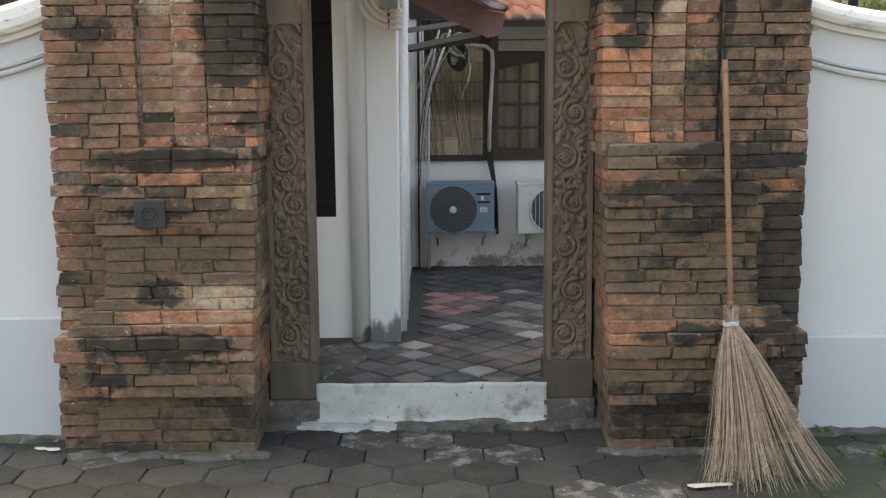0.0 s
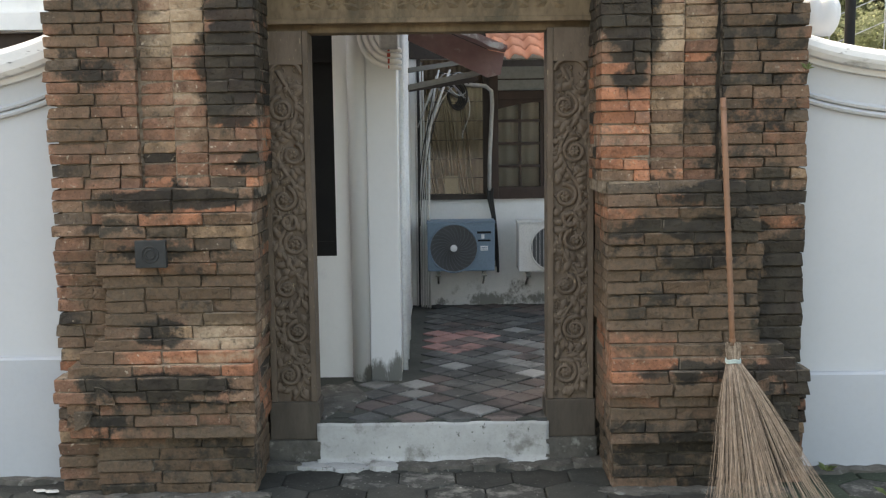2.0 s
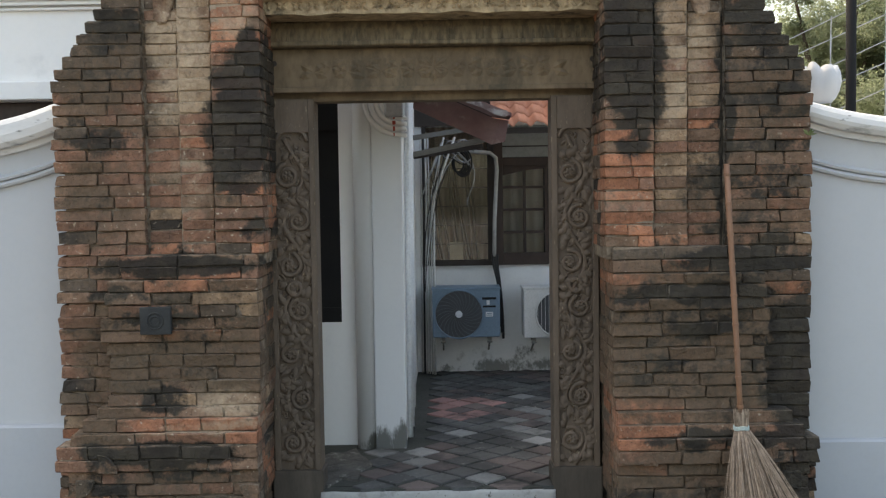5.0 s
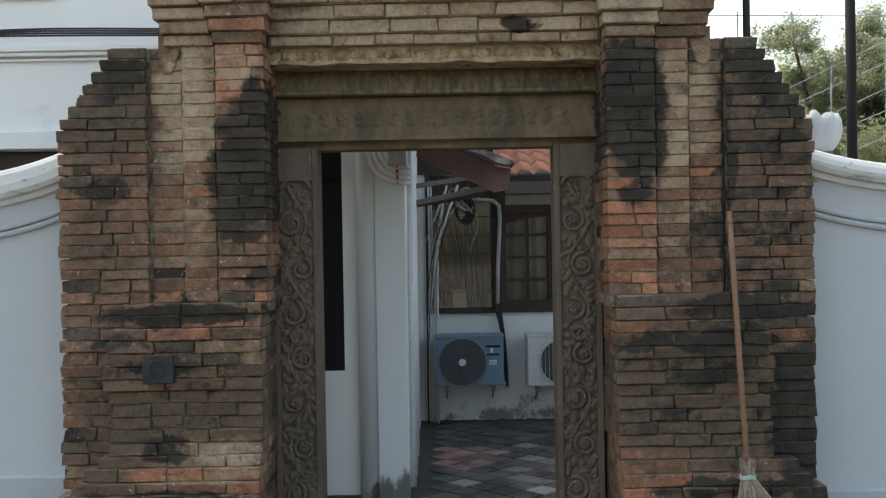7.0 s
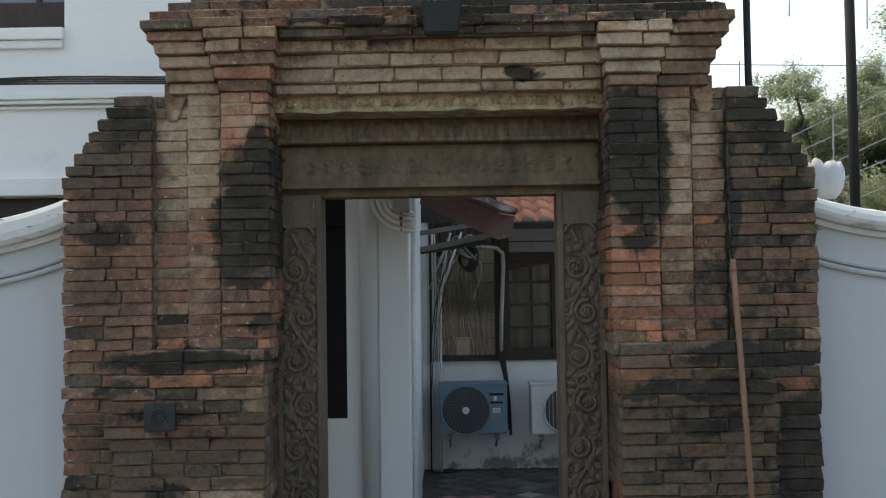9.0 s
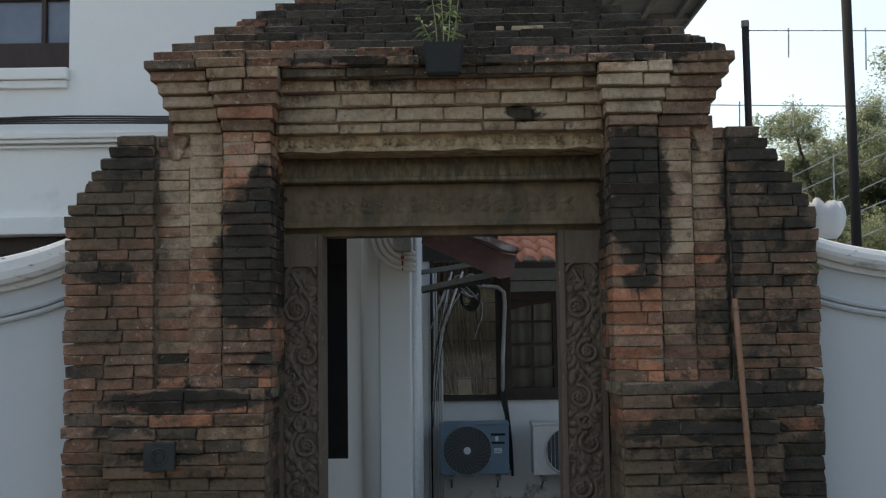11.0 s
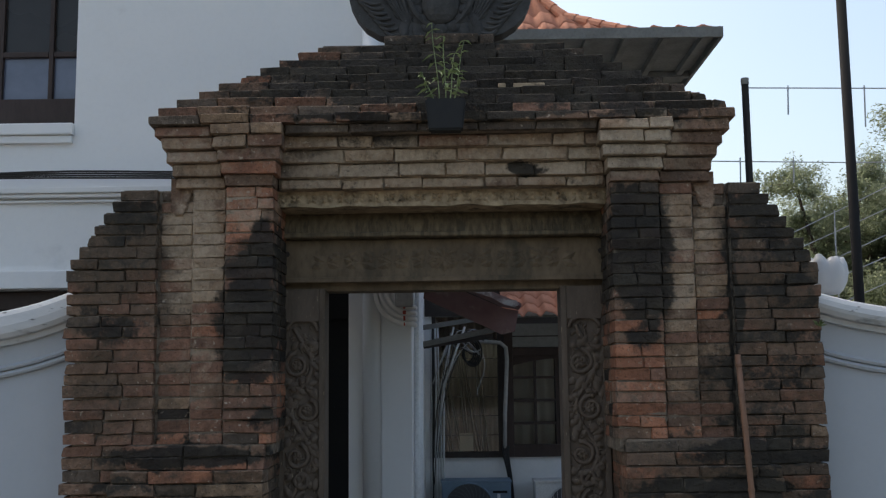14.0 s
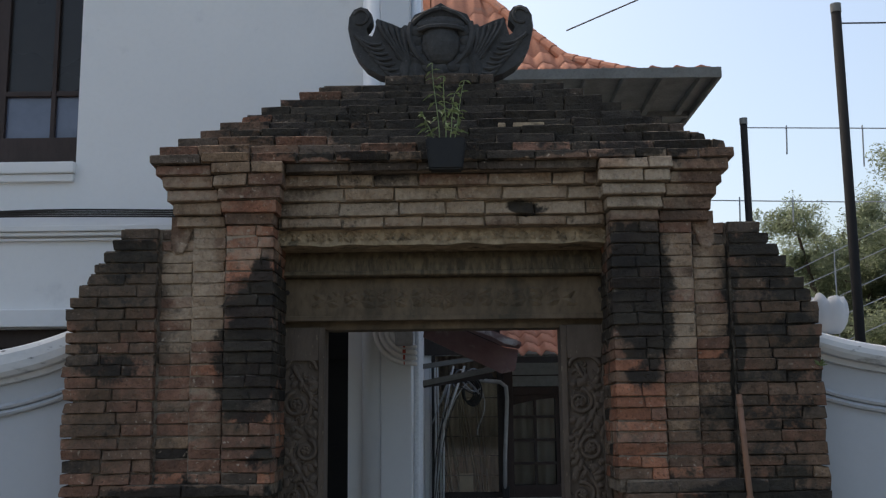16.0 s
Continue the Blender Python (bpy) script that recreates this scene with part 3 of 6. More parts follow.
bmesh.ops.remove_doubles(b, verts=b.verts, dist=1e-5)
part("front_wall", b, BLUEWHITE, house)
part("side_wall", boxed(HOUSE_X - 0.25, HOUSE_X - 0.002, HOUSE_Y + 0.252, 12.0, -0.1, 5.5), BLUEWHITE, house)
part("back_wall", boxed(-9, HOUSE_X - 0.252, 11.75, 12.0, -0.1, 5.5), BLUEWHITE, house)
part("far_side_wall", boxed(-9.0, -8.75, HOUSE_Y + 0.252, 11.748, -0.1, 5.5), BLUEWHITE, house)
part("house_ceiling", boxed(-9, HOUSE_X, HOUSE_Y, 12, 5.5, 5.62), BLUEWHITE, house)
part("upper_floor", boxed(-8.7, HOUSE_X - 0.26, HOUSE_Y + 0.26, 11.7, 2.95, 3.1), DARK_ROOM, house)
# string courses
for z0, z1, out in ((2.93, 2.967, 0.07), (2.905, 2.929, 0.05), (2.878, 2.893, 0.03), (2.35, 2.46, 0.04)):
    part("string_course", boxed(-9, HOUSE_X - (0.02 if z0 > 2.8 else 1.9), HOUSE_Y - out, HOUSE_Y + 0.01, z0, z1, bevel=0.008), BLUEWHITE, house)


def shutter_window(x0, x1, z0, z1, panes, sill, rails=(), set_back=0.0):
    """Wooden window; with set_back it stands behind the wall and reaches past the opening."""
    y, over = HOUSE_Y + set_back, (0.14 if set_back else 0.0)
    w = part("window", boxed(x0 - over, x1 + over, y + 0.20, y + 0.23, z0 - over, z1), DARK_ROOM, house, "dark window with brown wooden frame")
    fr = 0.11
    part("frame", boxed(x0 - over, x0 + fr, y + 0.08, y + 0.17, z0 - over, z1, bevel=0.006), WINDOW_WOOD, w)
    part("frame", boxed(x1 - fr + over, x1 + over, y + 0.08, y + 0.17, z0 - over, z1, bevel=0.006), WINDOW_WOOD, w)
    part("frame", boxed(x0 + fr, x1 - fr + over, y + 0.08, y + 0.17, z0 - over, z0 + 0.20 + 0.6 * over - 0.045 * bool(over), bevel=0.006), WINDOW_WOOD, w)
    part("frame", boxed(x0 + fr, x1 - fr + over, y + 0.08, y + 0.17, z1 - fr, z1, bevel=0.006), WINDOW_WOOD, w)
    for px0, px1, pz0, pz1, mt in panes:
        part("pane", boxed(px0, px1, y + 0.13, y + 0.138, pz0, pz1), mt, w)
    for rx0, rx1, rz0, rz1 in rails:
        part("rail", boxed(rx0, rx1, y + 0.10, y + 0.16, rz0, rz1, bevel=0.004), WINDOW_WOOD, w)
    if sill:
        part("sill", boxed(x0 - 0.03, x1 + 0.005, HOUSE_Y - 0.05, HOUSE_Y + 0.07, z0 - 0.075, z0 - 0.002, bevel=0.01), BLUEWHITE, w, "white moulded sill")
        part("sill", boxed(x0 - 0.01, x1 - 0.005, HOUSE_Y - 0.03, HOUSE_Y + 0.01, z0 - 0.125, z0 - 0.077, bevel=0.008), BLUEWHITE, w)


BLUE_PANE = material("sky_blue_glass", (0.13, 0.145, 0.20), (0.11, 0.125, 0.17), 0.12, 4, 1, 0.4, 0.0, spec=0.7)
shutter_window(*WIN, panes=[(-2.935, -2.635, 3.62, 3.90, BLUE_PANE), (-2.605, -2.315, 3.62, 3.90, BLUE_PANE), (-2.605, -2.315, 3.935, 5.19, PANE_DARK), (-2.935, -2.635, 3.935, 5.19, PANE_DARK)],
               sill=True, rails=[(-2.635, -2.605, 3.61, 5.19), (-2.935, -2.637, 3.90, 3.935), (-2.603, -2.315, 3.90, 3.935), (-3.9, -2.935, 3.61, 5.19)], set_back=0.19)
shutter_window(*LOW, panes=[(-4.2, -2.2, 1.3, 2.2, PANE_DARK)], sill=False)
shut = part("black_shutter", boxed(SLIT[0], SLIT[1], HOUSE_Y + 0.012, HOUSE_Y + 0.05, SLIT[2], SLIT[3]), STEEL_BLACK, house, "closed black shutter")
for k in range(4):
    part("batten", boxed(SLIT[0] + 0.01, SLIT[1] - 0.004, HOUSE_Y + 0.004, HOUSE_Y + 0.014, SLIT[2] + 0.06 + 0.55 * k, SLIT[2] + 0.09 + 0.55 * k), STEEL_BLACK, shut)

# round corner column and pilaster of the house
b = bmesh.new()
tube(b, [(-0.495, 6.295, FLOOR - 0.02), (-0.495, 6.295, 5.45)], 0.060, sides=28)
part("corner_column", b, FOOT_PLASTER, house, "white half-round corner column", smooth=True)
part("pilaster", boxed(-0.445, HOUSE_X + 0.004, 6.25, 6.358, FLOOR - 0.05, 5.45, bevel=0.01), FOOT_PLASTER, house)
# moulded rings under the eaves of the pilaster
for k in range(4):
    r = 0.10 + 0.034 * k
    b = bmesh.new()
    tube(b, [(-0.275 + r * math.cos(a), 6.245, 2.305 + r * math.sin(a)) for a in [math.pi * (0.95 + 0.55 * i / 14) for i in range(15)]] + [(HOUSE_X + 0.02, 6.245, 2.305 - r), (HOUSE_X + 0.022, 6.33, 2.305 - r)], 0.0145, sides=10)
    part("moulded_ring", b, BLUEWHITE, house, smooth=True)
part("capital", boxed(-0.355, HOUSE_X + 0.02, 6.17, 6.42, 2.205, 2.42, bevel=0.015), material("grey_plaster", (0.45, 0.46, 0.46), (0.35, 0.36, 0.36), 0.8, 40, 5, 0.6, 0.2), house, "weathered grey capital block")
for k, (w, h) in enumerate(((0.012, 0.013), (0.019, 0.011), (0.012, 0.014), (0.007, 0.010))):
    r = 0.10 + 0.034 * k
    z = 2.305 - math.sqrt(r * r - 0.028 ** 2)
    part("paint_smear", boxed(-0.303 - w / 2, -0.303 + w / 2, 6.2262, 6.240, z - h, z + h, bevel=0.003), RED_TAPE, house, "smear of red paint")

# cables strung along the house front
for k in range(4):
    b = bmesh.new()
    pts = [(x, 6.27 - 0.012 * k, 3.010 + 0.010 * k + 0.010 * math.sin(x * (1.7 + 0.5 * k) + k) + 0.01 * k * (x + 2.5) * 0.2) for x in [-8.8 + 0.25 * i for i in range(34)]]
    tube(b, pts, 0.006, sides=6)
    solid("cable", b, CABLE_BLACK, "thin black cable strung along the white house front", "cable", group="cables on the house")
pipe = thing("downpipe", "white plastic downpipe clamped to the house corner", "pipe")
b = bmesh.new()
tube(b, [(HOUSE_X + 0.04, 6.42, 2.5), (HOUSE_X + 0.04, 6.36, 2.75), (HOUSE_X + 0.04, 6.33, 3.0), (HOUSE_X + 0.04, 6.33, 5.45)], 0.032, sides=14)
part("pipe", b, PVC_BLUE, pipe, smooth=True)
for z in (3.1, 4.2, 5.2):
    b = bmesh.new()
    tube(b, [(HOUSE_X + 0.04, 6.33, z), (HOUSE_X + 0.04, 6.33, z + 0.03)], 0.037, sides=14)
    part("clamp", b, GALVANISED, pipe)

# ---- yard behind the gate ----
FAR = 8.97
yard_wall = thing("wall_north", "white plastered wall with grey damp stains at its foot", "wall", kind="structure")
SHUT = (-0.205, 0.40, 1.145, 2.32)
CASE = (0.40, 1.66, 1.145, 2.32)
b = bmesh.new()
box(b, HOUSE_X - 0.01, 2.5, FAR, FAR + 0.2, 0.0, 1.145)
box(b, HOUSE_X - 0.01, -0.205, FAR, FAR + 0.2, 1.145, 2.32)
box(b, 1.66, 2.5, FAR, FAR + 0.2, 1.145, 2.32)
box(b, HOUSE_X - 0.01, 2.5, FAR, FAR + 0.2, 2.32, 3.0)
bmesh.ops.remove_doubles(b, verts=b.verts, dist=1e-5)
part("plaster", b, YARD_PLASTER, yard_wall)
tagged(solid("wall_east_yard", boxed(2.35, 2.5, 6.0, FAR - 0.002, 0, 1.3), WHITE_OLD, "plain white side wall of the yard", "wall", kind="structure"))

# curtained window with a wire-meshed screen of timber
cw = thing("curtained_window", "wide dark-framed window with tan curtains and leaning laths behind it", "window")
part("frame", boxed(SHUT[0], SHUT[0] + 0.03, FAR - 0.02, FAR + 0.08, SHUT[2], SHUT[3]), DARK_WOOD, cw)
part("frame", boxed(SHUT[1] - 0.05, SHUT[1], FAR - 0.02, FAR + 0.08, SHUT[2], SHUT[3]), DARK_WOOD, cw)
part("sill", boxed(SHUT[0], SHUT[1] + 0.02, FAR - 0.04, FAR + 0.08, SHUT[2] - 0.002, SHUT[2] + 0.04, bevel=0.004), DARK_WOOD, cw)
b = bmesh.new()
cols = 60
fold = [(SHUT[0] + 0.03 + (SHUT[1] - SHUT[0] - 0.08) * i / cols, FAR + 0.115 + 0.014 * math.sin(i * 1.15) + 0.008 * math.sin(i * 0.37)) for i in range(cols + 1)]
vs = [[b.verts.new((x, y, z)) for x, y in fold] for z in (SHUT[2] + 0.04, SHUT[3])]
for i in range(cols):
    b.faces.new((vs[0][i], vs[0][i + 1], vs[1][i + 1], vs[1][i]))
bmesh.ops.solidify(b, geom=b.faces[:], thickness=0.004)
part("curtain", b, CURTAIN, cw, "faded tan curtain hanging in folds", smooth=True)
for z in (1.32, 1.48, 1.64, 1.80, 1.96, 2.12):
    part("bar", boxed(SHUT[0] + 0.03, SHUT[1] - 0.05, FAR + 0.045, FAR + 0.053, z, z + 0.008), DARK_WOOD, cw)
rng = random.Random(4)
LATH = material("old_lath", (0.13, 0.095, 0.065), (0.07, 0.052, 0.038), 0.8, 40, 8, 0.7, 0.2)
for k in range(10):
    x = -0.10 + 0.036 * k + rng.uniform(-0.012, 0.012)
    b = bmesh.new()
    lean = rng.uniform(-0.16, -0.05)
    tube(b, [(x - lean * 0.3, FAR + 0.085, 1.19), (x + lean * 0.6, FAR + 0.092, 1.19 + rng.uniform(0.6, 0.95))], rng.uniform(0.006, 0.011), sides=6)
    part("lath", b, LATH, cw)
part("board", boxed(0.02, 0.135, FAR + 0.06, FAR + 0.075, 1.19, 1.34), material("pale_board", (0.42, 0.34, 0.23), None, 0.8, 30, 6, 0.5, 0.2), cw, "small pale board propped at the sill")
part("pane", boxed(SHUT[0] + 0.03, SHUT[1] - 0.05, FAR + 0.030, FAR + 0.036, SHUT[2] + 0.04, SHUT[3]), PANE, cw).visible_shadow = False
# black plate stands in for the shade of the rooms behind both windows
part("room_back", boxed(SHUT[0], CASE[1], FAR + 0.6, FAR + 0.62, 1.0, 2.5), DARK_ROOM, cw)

# small-paned casement
cs = thing("casement_window", "dark red wooden casement window with small glass panes", "window")
for x0, x1, z0, z1 in ((CASE[0], CASE[0] + 0.075, CASE[2], CASE[3]), (CASE[1] - 0.075, CASE[1], CASE[2], CASE[3]), (CASE[0] + 0.075, CASE[1] - 0.075, CASE[2], CASE[2] + 0.10), (CASE[0] + 0.075, CASE[1] - 0.075, 1.98, 2.05)):
    part("frame", boxed(x0, x1, FAR - 0.035, FAR + 0.07, z0, z1, bevel=0.005), WINDOW_WOOD, cs)
for x in (0.66, 0.845, 1.03, 1.215, 1.40):
    part("glazing_bar", boxed(x - 0.011, x + 0.011, FAR - 0.005, FAR + 0.03, CASE[2] + 0.10, 1.98), WINDOW_WOOD, cs)
for z in (1.42, 1.61, 1.80):
    part("glazing_bar", boxed(CASE[0] + 0.075, CASE[1] - 0.075, FAR - 0.003, FAR + 0.028, z - 0.011, z + 0.011), WINDOW_WOOD, cs)
part("arched_head", extrude_outline(bmesh.new(), [(CASE[0] + 0.075, 1.98), (CASE[0] + 0.075, 1.90)] + [(CASE[0] + 0.075 + (0.37) * i / 8, 1.90 + 0.055 * math.sin(math.pi * i / 8 / 1.0 * 0.5)) for i in range(1, 9)] + [(CASE[0] + 0.445, 1.98)], FAR - 0.01, FAR + 0.03), WINDOW_WOOD, cs)
part("pane", boxed(CASE[0] + 0.075, CASE[1] - 0.075, FAR + 0.010, FAR + 0.015, CASE[2] + 0.10, 1.98), PANE, cs).visible_shadow = False
part("vent_panel", boxed(CASE[0] + 0.03, CASE[1], FAR - 0.02, FAR + 0.05, 2.055, 2.315), material("grey_glass_brick", (0.27, 0.28, 0.265), (0.20, 0.205, 0.195), 0.4, 30, 5, 0.5, 0.1), cs, "grey ribbed glass transom")
part("vent_rail", boxed(CASE[0] + 0.03, CASE[1], FAR - 0.028, FAR - 0.021, 2.14, 2.15), DARK_WOOD, cs)
b = bmesh.new()
fold = [(CASE[0] + 0.08 + 1.1 * i / 80, FAR + 0.045 + 0.014 * math.sin(i * 0.9)) for i in range(81)]
vs = [[b.verts.new((x, y, z)) for x, y in fold] for z in (CASE[2], 2.0)]
for i in range(80):
    if 24 < i < 34:
        continue
    b.faces.new((vs[0][i], vs[0][i + 1], vs[1][i + 1], vs[1][i]))
bmesh.ops.solidify(b, geom=b.faces[:], thickness=0.004)
part("curtain", b, CURTAIN_PALE, cs, "pale curtain drawn behind the panes", smooth=True)


def fan_unit(name, x0, x1, z0, z1, mat, label, fan_x, fan_r, spiral, detail):
    """Outdoor air-conditioning unit on wall brackets."""
    y0, y1 = FAR - 0.36, FAR - 0.09
    u = thing(name, label, "air conditioner", group="air conditioners on the yard wall")
    part("casing", boxed(x0, x1, y0, y1, z0, z1, bevel=0.012), mat, u)
    part("lid", boxed(x0 - 0.006, x1 + 0.006, y0 - 0.006, y1 + 0.004, z1 - 0.004, z1 + 0.014, bevel=0.004), mat, u)
    cz = (z0 + z1) / 2 - 0.005
    b = bmesh.new()
    bmesh.ops.create_cone(b, cap_ends=True, segments=40, radius1=fan_r, radius2=fan_r, depth=0.006, matrix=Matrix.Translation((fan_x, y0 - 0.005, cz)) @ Matrix.Rotation(radians(90), 4, "X"))
    g = part("fan_opening", b, GRILLE, u, "round black fan opening")
    for k in range(26 if spiral else 12):
        a0 = 2 * math.pi * k / 26
        b = bmesh.new()
        if spiral:
            pts = [(fan_x + r * math.cos(a0 + 0.9 * (r / fan_r)), y0 - 0.012, cz + r * math.sin(a0 + 0.9 * (r / fan_r))) for r in [0.03 + (fan_r - 0.03) * i / 6 for i in range(7)]]
        else:
            x = fan_x - fan_r + 2 * fan_r * (k + 0.5) / 12
            h = math.sqrt(max(fan_r ** 2 - (x - fan_x) ** 2, 0.0001))
            pts = [(x, y0 - 0.012, cz - h), (x, y0 - 0.012, cz + h)]
        tube(b, pts, 0.0026 if spiral else 0.0018, sides=5)
        part("vane", b, VANE if spiral else AC_WHITE, g)
    b = bmesh.new()
    tube(b, [(fan_x + fan_r * math.cos(a), y0 - 0.01, cz + fan_r * math.sin(a)) for a in [2 * math.pi * i / 40 for i in range(41)]], 0.007, sides=6, cap=False)
    part("ring", b, mat, g)
    b = bmesh.new()
    bmesh.ops.create_cone(b, cap_ends=True, segments=24, radius1=0.03, radius2=0.026, depth=0.02, matrix=Matrix.Translation((fan_x, y0 - 0.016, cz)) @ Matrix.Rotation(radians(90), 4, "X"))
    part("hub", b, LABEL_WHITE, g, "pale grey hub disc")
    if detail:
        part("handle_recess", boxed(x1 - 0.145, x1 - 0.03, y0 - 0.004, y0 + 0.004, z1 - 0.085, z1 - 0.067), STEEL_BLACK, u)
        part("handle_recess", boxed(x1 - 0.14, x1 - 0.035, y0 - 0.004, y0 + 0.004, z1 - 0.15, z1 - 0.135), STEEL_BLACK, u)
        part("sticker", boxed(x1 - 0.11, x1 - 0.085, y0 - 0.003, y0 + 0.003, z1 - 0.128, z1 - 0.092), LABEL_WHITE, u)
        st = part("sticker", boxed(x1 - 0.118, x1 - 0.058, y0 - 0.003, y0 + 0.003, z1 - 0.225, z1 - 0.187), LABEL_WHITE, u)
        for k in range(2):
            part("text_bar", boxed(x1 - 0.110, x1 - 0.066, y0 - 0.0045, y0 - 0.003, z1 - 0.203 - 0.013 * k, z1 - 0.197 - 0.013 * k), AC_GREY, st)
    for bx in (x0 + 0.07, x1 - 0.10):
        br = part("bracket", boxed(bx, bx + 0.03, y0 + 0.02, FAR - 0.002, z0 - 0.03, z0 - 0.002), FASCIA, u)
        bb = bmesh.new()
        tube(bb, [(bx + 0.015, y0 + 0.05, z0 - 0.03), (bx + 0.015, y0 + 0.10, z0 - 0.055), (bx + 0.015, FAR - 0.01, z0 - 0.15)], 0.008, sides=6)
        part("strut", bb, FASCIA, br)
        part("foot", boxed(bx - 0.006, bx + 0.034, y0 + 0.012, y0 + 0.05, z0 - 0.046, z0 - 0.032), FASCIA, br)
    return u


S_AC = (FAR - 0.36) / 9.05
fan_unit("outdoor_unit", -0.136 * S_AC, 0.445 * S_AC, 0.575, 0.970, AC_GREY, "blue-grey outdoor air-conditioning unit with swirled fan guard", 0.09 * S_AC, 0.198, True, True)
fan_unit("outdoor_unit", 0.648 * S_AC, 1.25 * S_AC, 0.562, 0.965, AC_WHITE, "ivory outdoor air-conditioning unit with wire fan guard", 0.90, 0.185, False, False)

# conduit, hoses and cable coil on the yard wall
b = bmesh.new()
tube(b, [(0.395, FAR - 0.06, 1.22), (0.40, FAR - 0.07, 1.5), (0.425, FAR - 0.07, 1.95), (0.418, FAR - 0.07, 2.05), (0.37, FAR - 0.07, 2.09), (0.15, FAR - 0.07, 2.11)], 0.017, sides=10)
solid("lagged_pipe", b, material("pipe_lagging", (0.46, 0.45, 0.43), (0.30, 0.295, 0.28), 0.8, 30, 8, 0.6, 0.3), "pale wrapped refrigerant pipe bent across the window", "pipe", smooth=True)
for k in range(3):
    b = bmesh.new()
    tube(b, bezier((0.385 + 0.02 * k, FAR - 0.06, 1.24), (0.36 + 0.02 * k, FAR - 0.09, 1.12), (0.46, FAR - 0.07, 1.05), (0.44 + 0.012 * k, FAR - 0.05, 0.62 - 0.05 * k), 14), 0.011, sides=6)
    solid("hose", b, CABLE_BLACK, "black insulated hose hanging beside the outdoor unit", "hose", group="hoses at the unit")
rng = random.Random(9)
for k in range(6):
    b = bmesh.new()
    x = -0.225 + 0.022 * k
    top_x = x + (0.008 if k < 4 else 0.12 + 0.07 * (k - 4))
    tube(b, [(x, FAR - 0.10 - 0.02 * k, FLOOR), (x + 0.004, FAR - 0.10 - 0.02 * k, 1.2), (x + 0.012, FAR - 0.10 - 0.02 * k, 1.75), (top_x, FAR - 0.12 - 0.02 * k, 2.22)], 0.006 + 0.0015 * (k % 3), sides=8)
    solid("conduit", b, PVC if k != 1 else CABLE_BLACK, "thin pale conduit pipe running up the yard corner", "pipe", group="conduits in the corner", smooth=True)
b = bmesh.new()
for k in range(5):
    r = 0.06 + 0.008 * k
    tube(b, [(0.10 + r * 0.8 * math.cos(a) + 0.01 * k, FAR - 0.10 - 0.01 * k, 2.01 + r * 1.25 * math.sin(a)) for a in [2 * math.pi * i / 24 for i in range(25)]], 0.007, sides=6, cap=False)
solid("cable_coil", b, CABLE_BLACK, "coil of black cable hung under the eaves", "cable")
for k in range(5):
    b = bmesh.new()
    tube(b, bezier((-0.20 + 0.03 * k, FAR - 0.16, 1.75 + 0.08 * k), (-0.05, FAR - 0.2, 2.15), (0.05, FAR - 0.2, 2.2), (0.10 + 0.03 * k, FAR - 0.12, 2.08 - 0.03 * k), 14), 0.006, sides=6)
    solid("cable", b, PVC if k % 2 else GALVANISED, "loose grey cable looped under the eaves", "cable", group="loose cables")
b = bmesh.new()
tube(b, bezier((0.20, FAR - 0.12, 2.05), (0.30, FAR - 0.14, 1.85), (0.16, FAR - 0.14, 1.75), (0.17, FAR - 0.12, 1.66), 14), 0.004, sides=5)
solid("cable", b, PVC, "loose grey cable looped under the eaves", "cable", group="loose cables")
rng = random.Random(14)
for k in range(5):
    b = bmesh.new()
    x0, z0 = -0.19 + 0.03 * rng.random(), rng.uniform(0.9, 1.5)
    tube(b, bezier((x0, FAR - 0.20, z0), (x0 + rng.uniform(0.0, 0.05), FAR - 0.25, z0 + 0.5), (rng.uniform(-0.12, 0.0), FAR - 0.25, 1.95), (rng.uniform(-0.08, 0.16), FAR - 0.15, rng.uniform(2.08, 2.25)), 12), rng.uniform(0.003, 0.005), sides=5)
    solid("cable", b, rng.choice((PVC, GALVANISED, CABLE_BLACK)), "thin cable running up the yard corner to the eaves", "cable", group="loose cables")
for k in range(4):
    b = bmesh.new()
    r = rng.uniform(0.05, 0.09)
    cx, cz = 0.06 + 0.03 * k, 2.10 + rng.uniform(-0.04, 0.05)
    tube(b, [(cx + r * 1.4 * math.cos(a), FAR - 0.18 - 0.01 * k, cz + r * math.sin(a) + 0.02 * math.sin(3 * a + k)) for a in [2 * math.pi * i / 24 for i in range(21)]], 0.005, sides=5)
    solid("cable", b, GALVANISED if k % 2 else CABLE_BLACK, "tangled loop of cable under the eaves", "cable", group="loose cables")
# cable ducts on the house side
for k in range(5):
    b = bmesh.new()
    y = 6.42 + 0.16 * k
    tube(b, [(HOUSE_X + 0.022 + 0.003 * (k % 2), y, FLOOR + 0.02 + 0.03 * k), (HOUSE_X + 0.024, y, 1.5), (HOUSE_X + 0.03, y, 2.3), (HOUSE_X + 0.06, y - 0.06, 2.6)], 0.018, sides=8)
    solid("cable_duct", b, PVC_BLUE, "bluish white cable duct on the house side", "pipe", group="ducts on the house side", smooth=True)

# dark sheet between window head and eaves, painting in the canopy's shadow
solid("header_board", boxed(HOUSE_X + 0.002, 0.398, FAR - 0.024, FAR - 0.002, 2.322, 2.96, bevel=0.003), DARK_WOOD, "dark board standing in for the shadow under the canopy", "board")
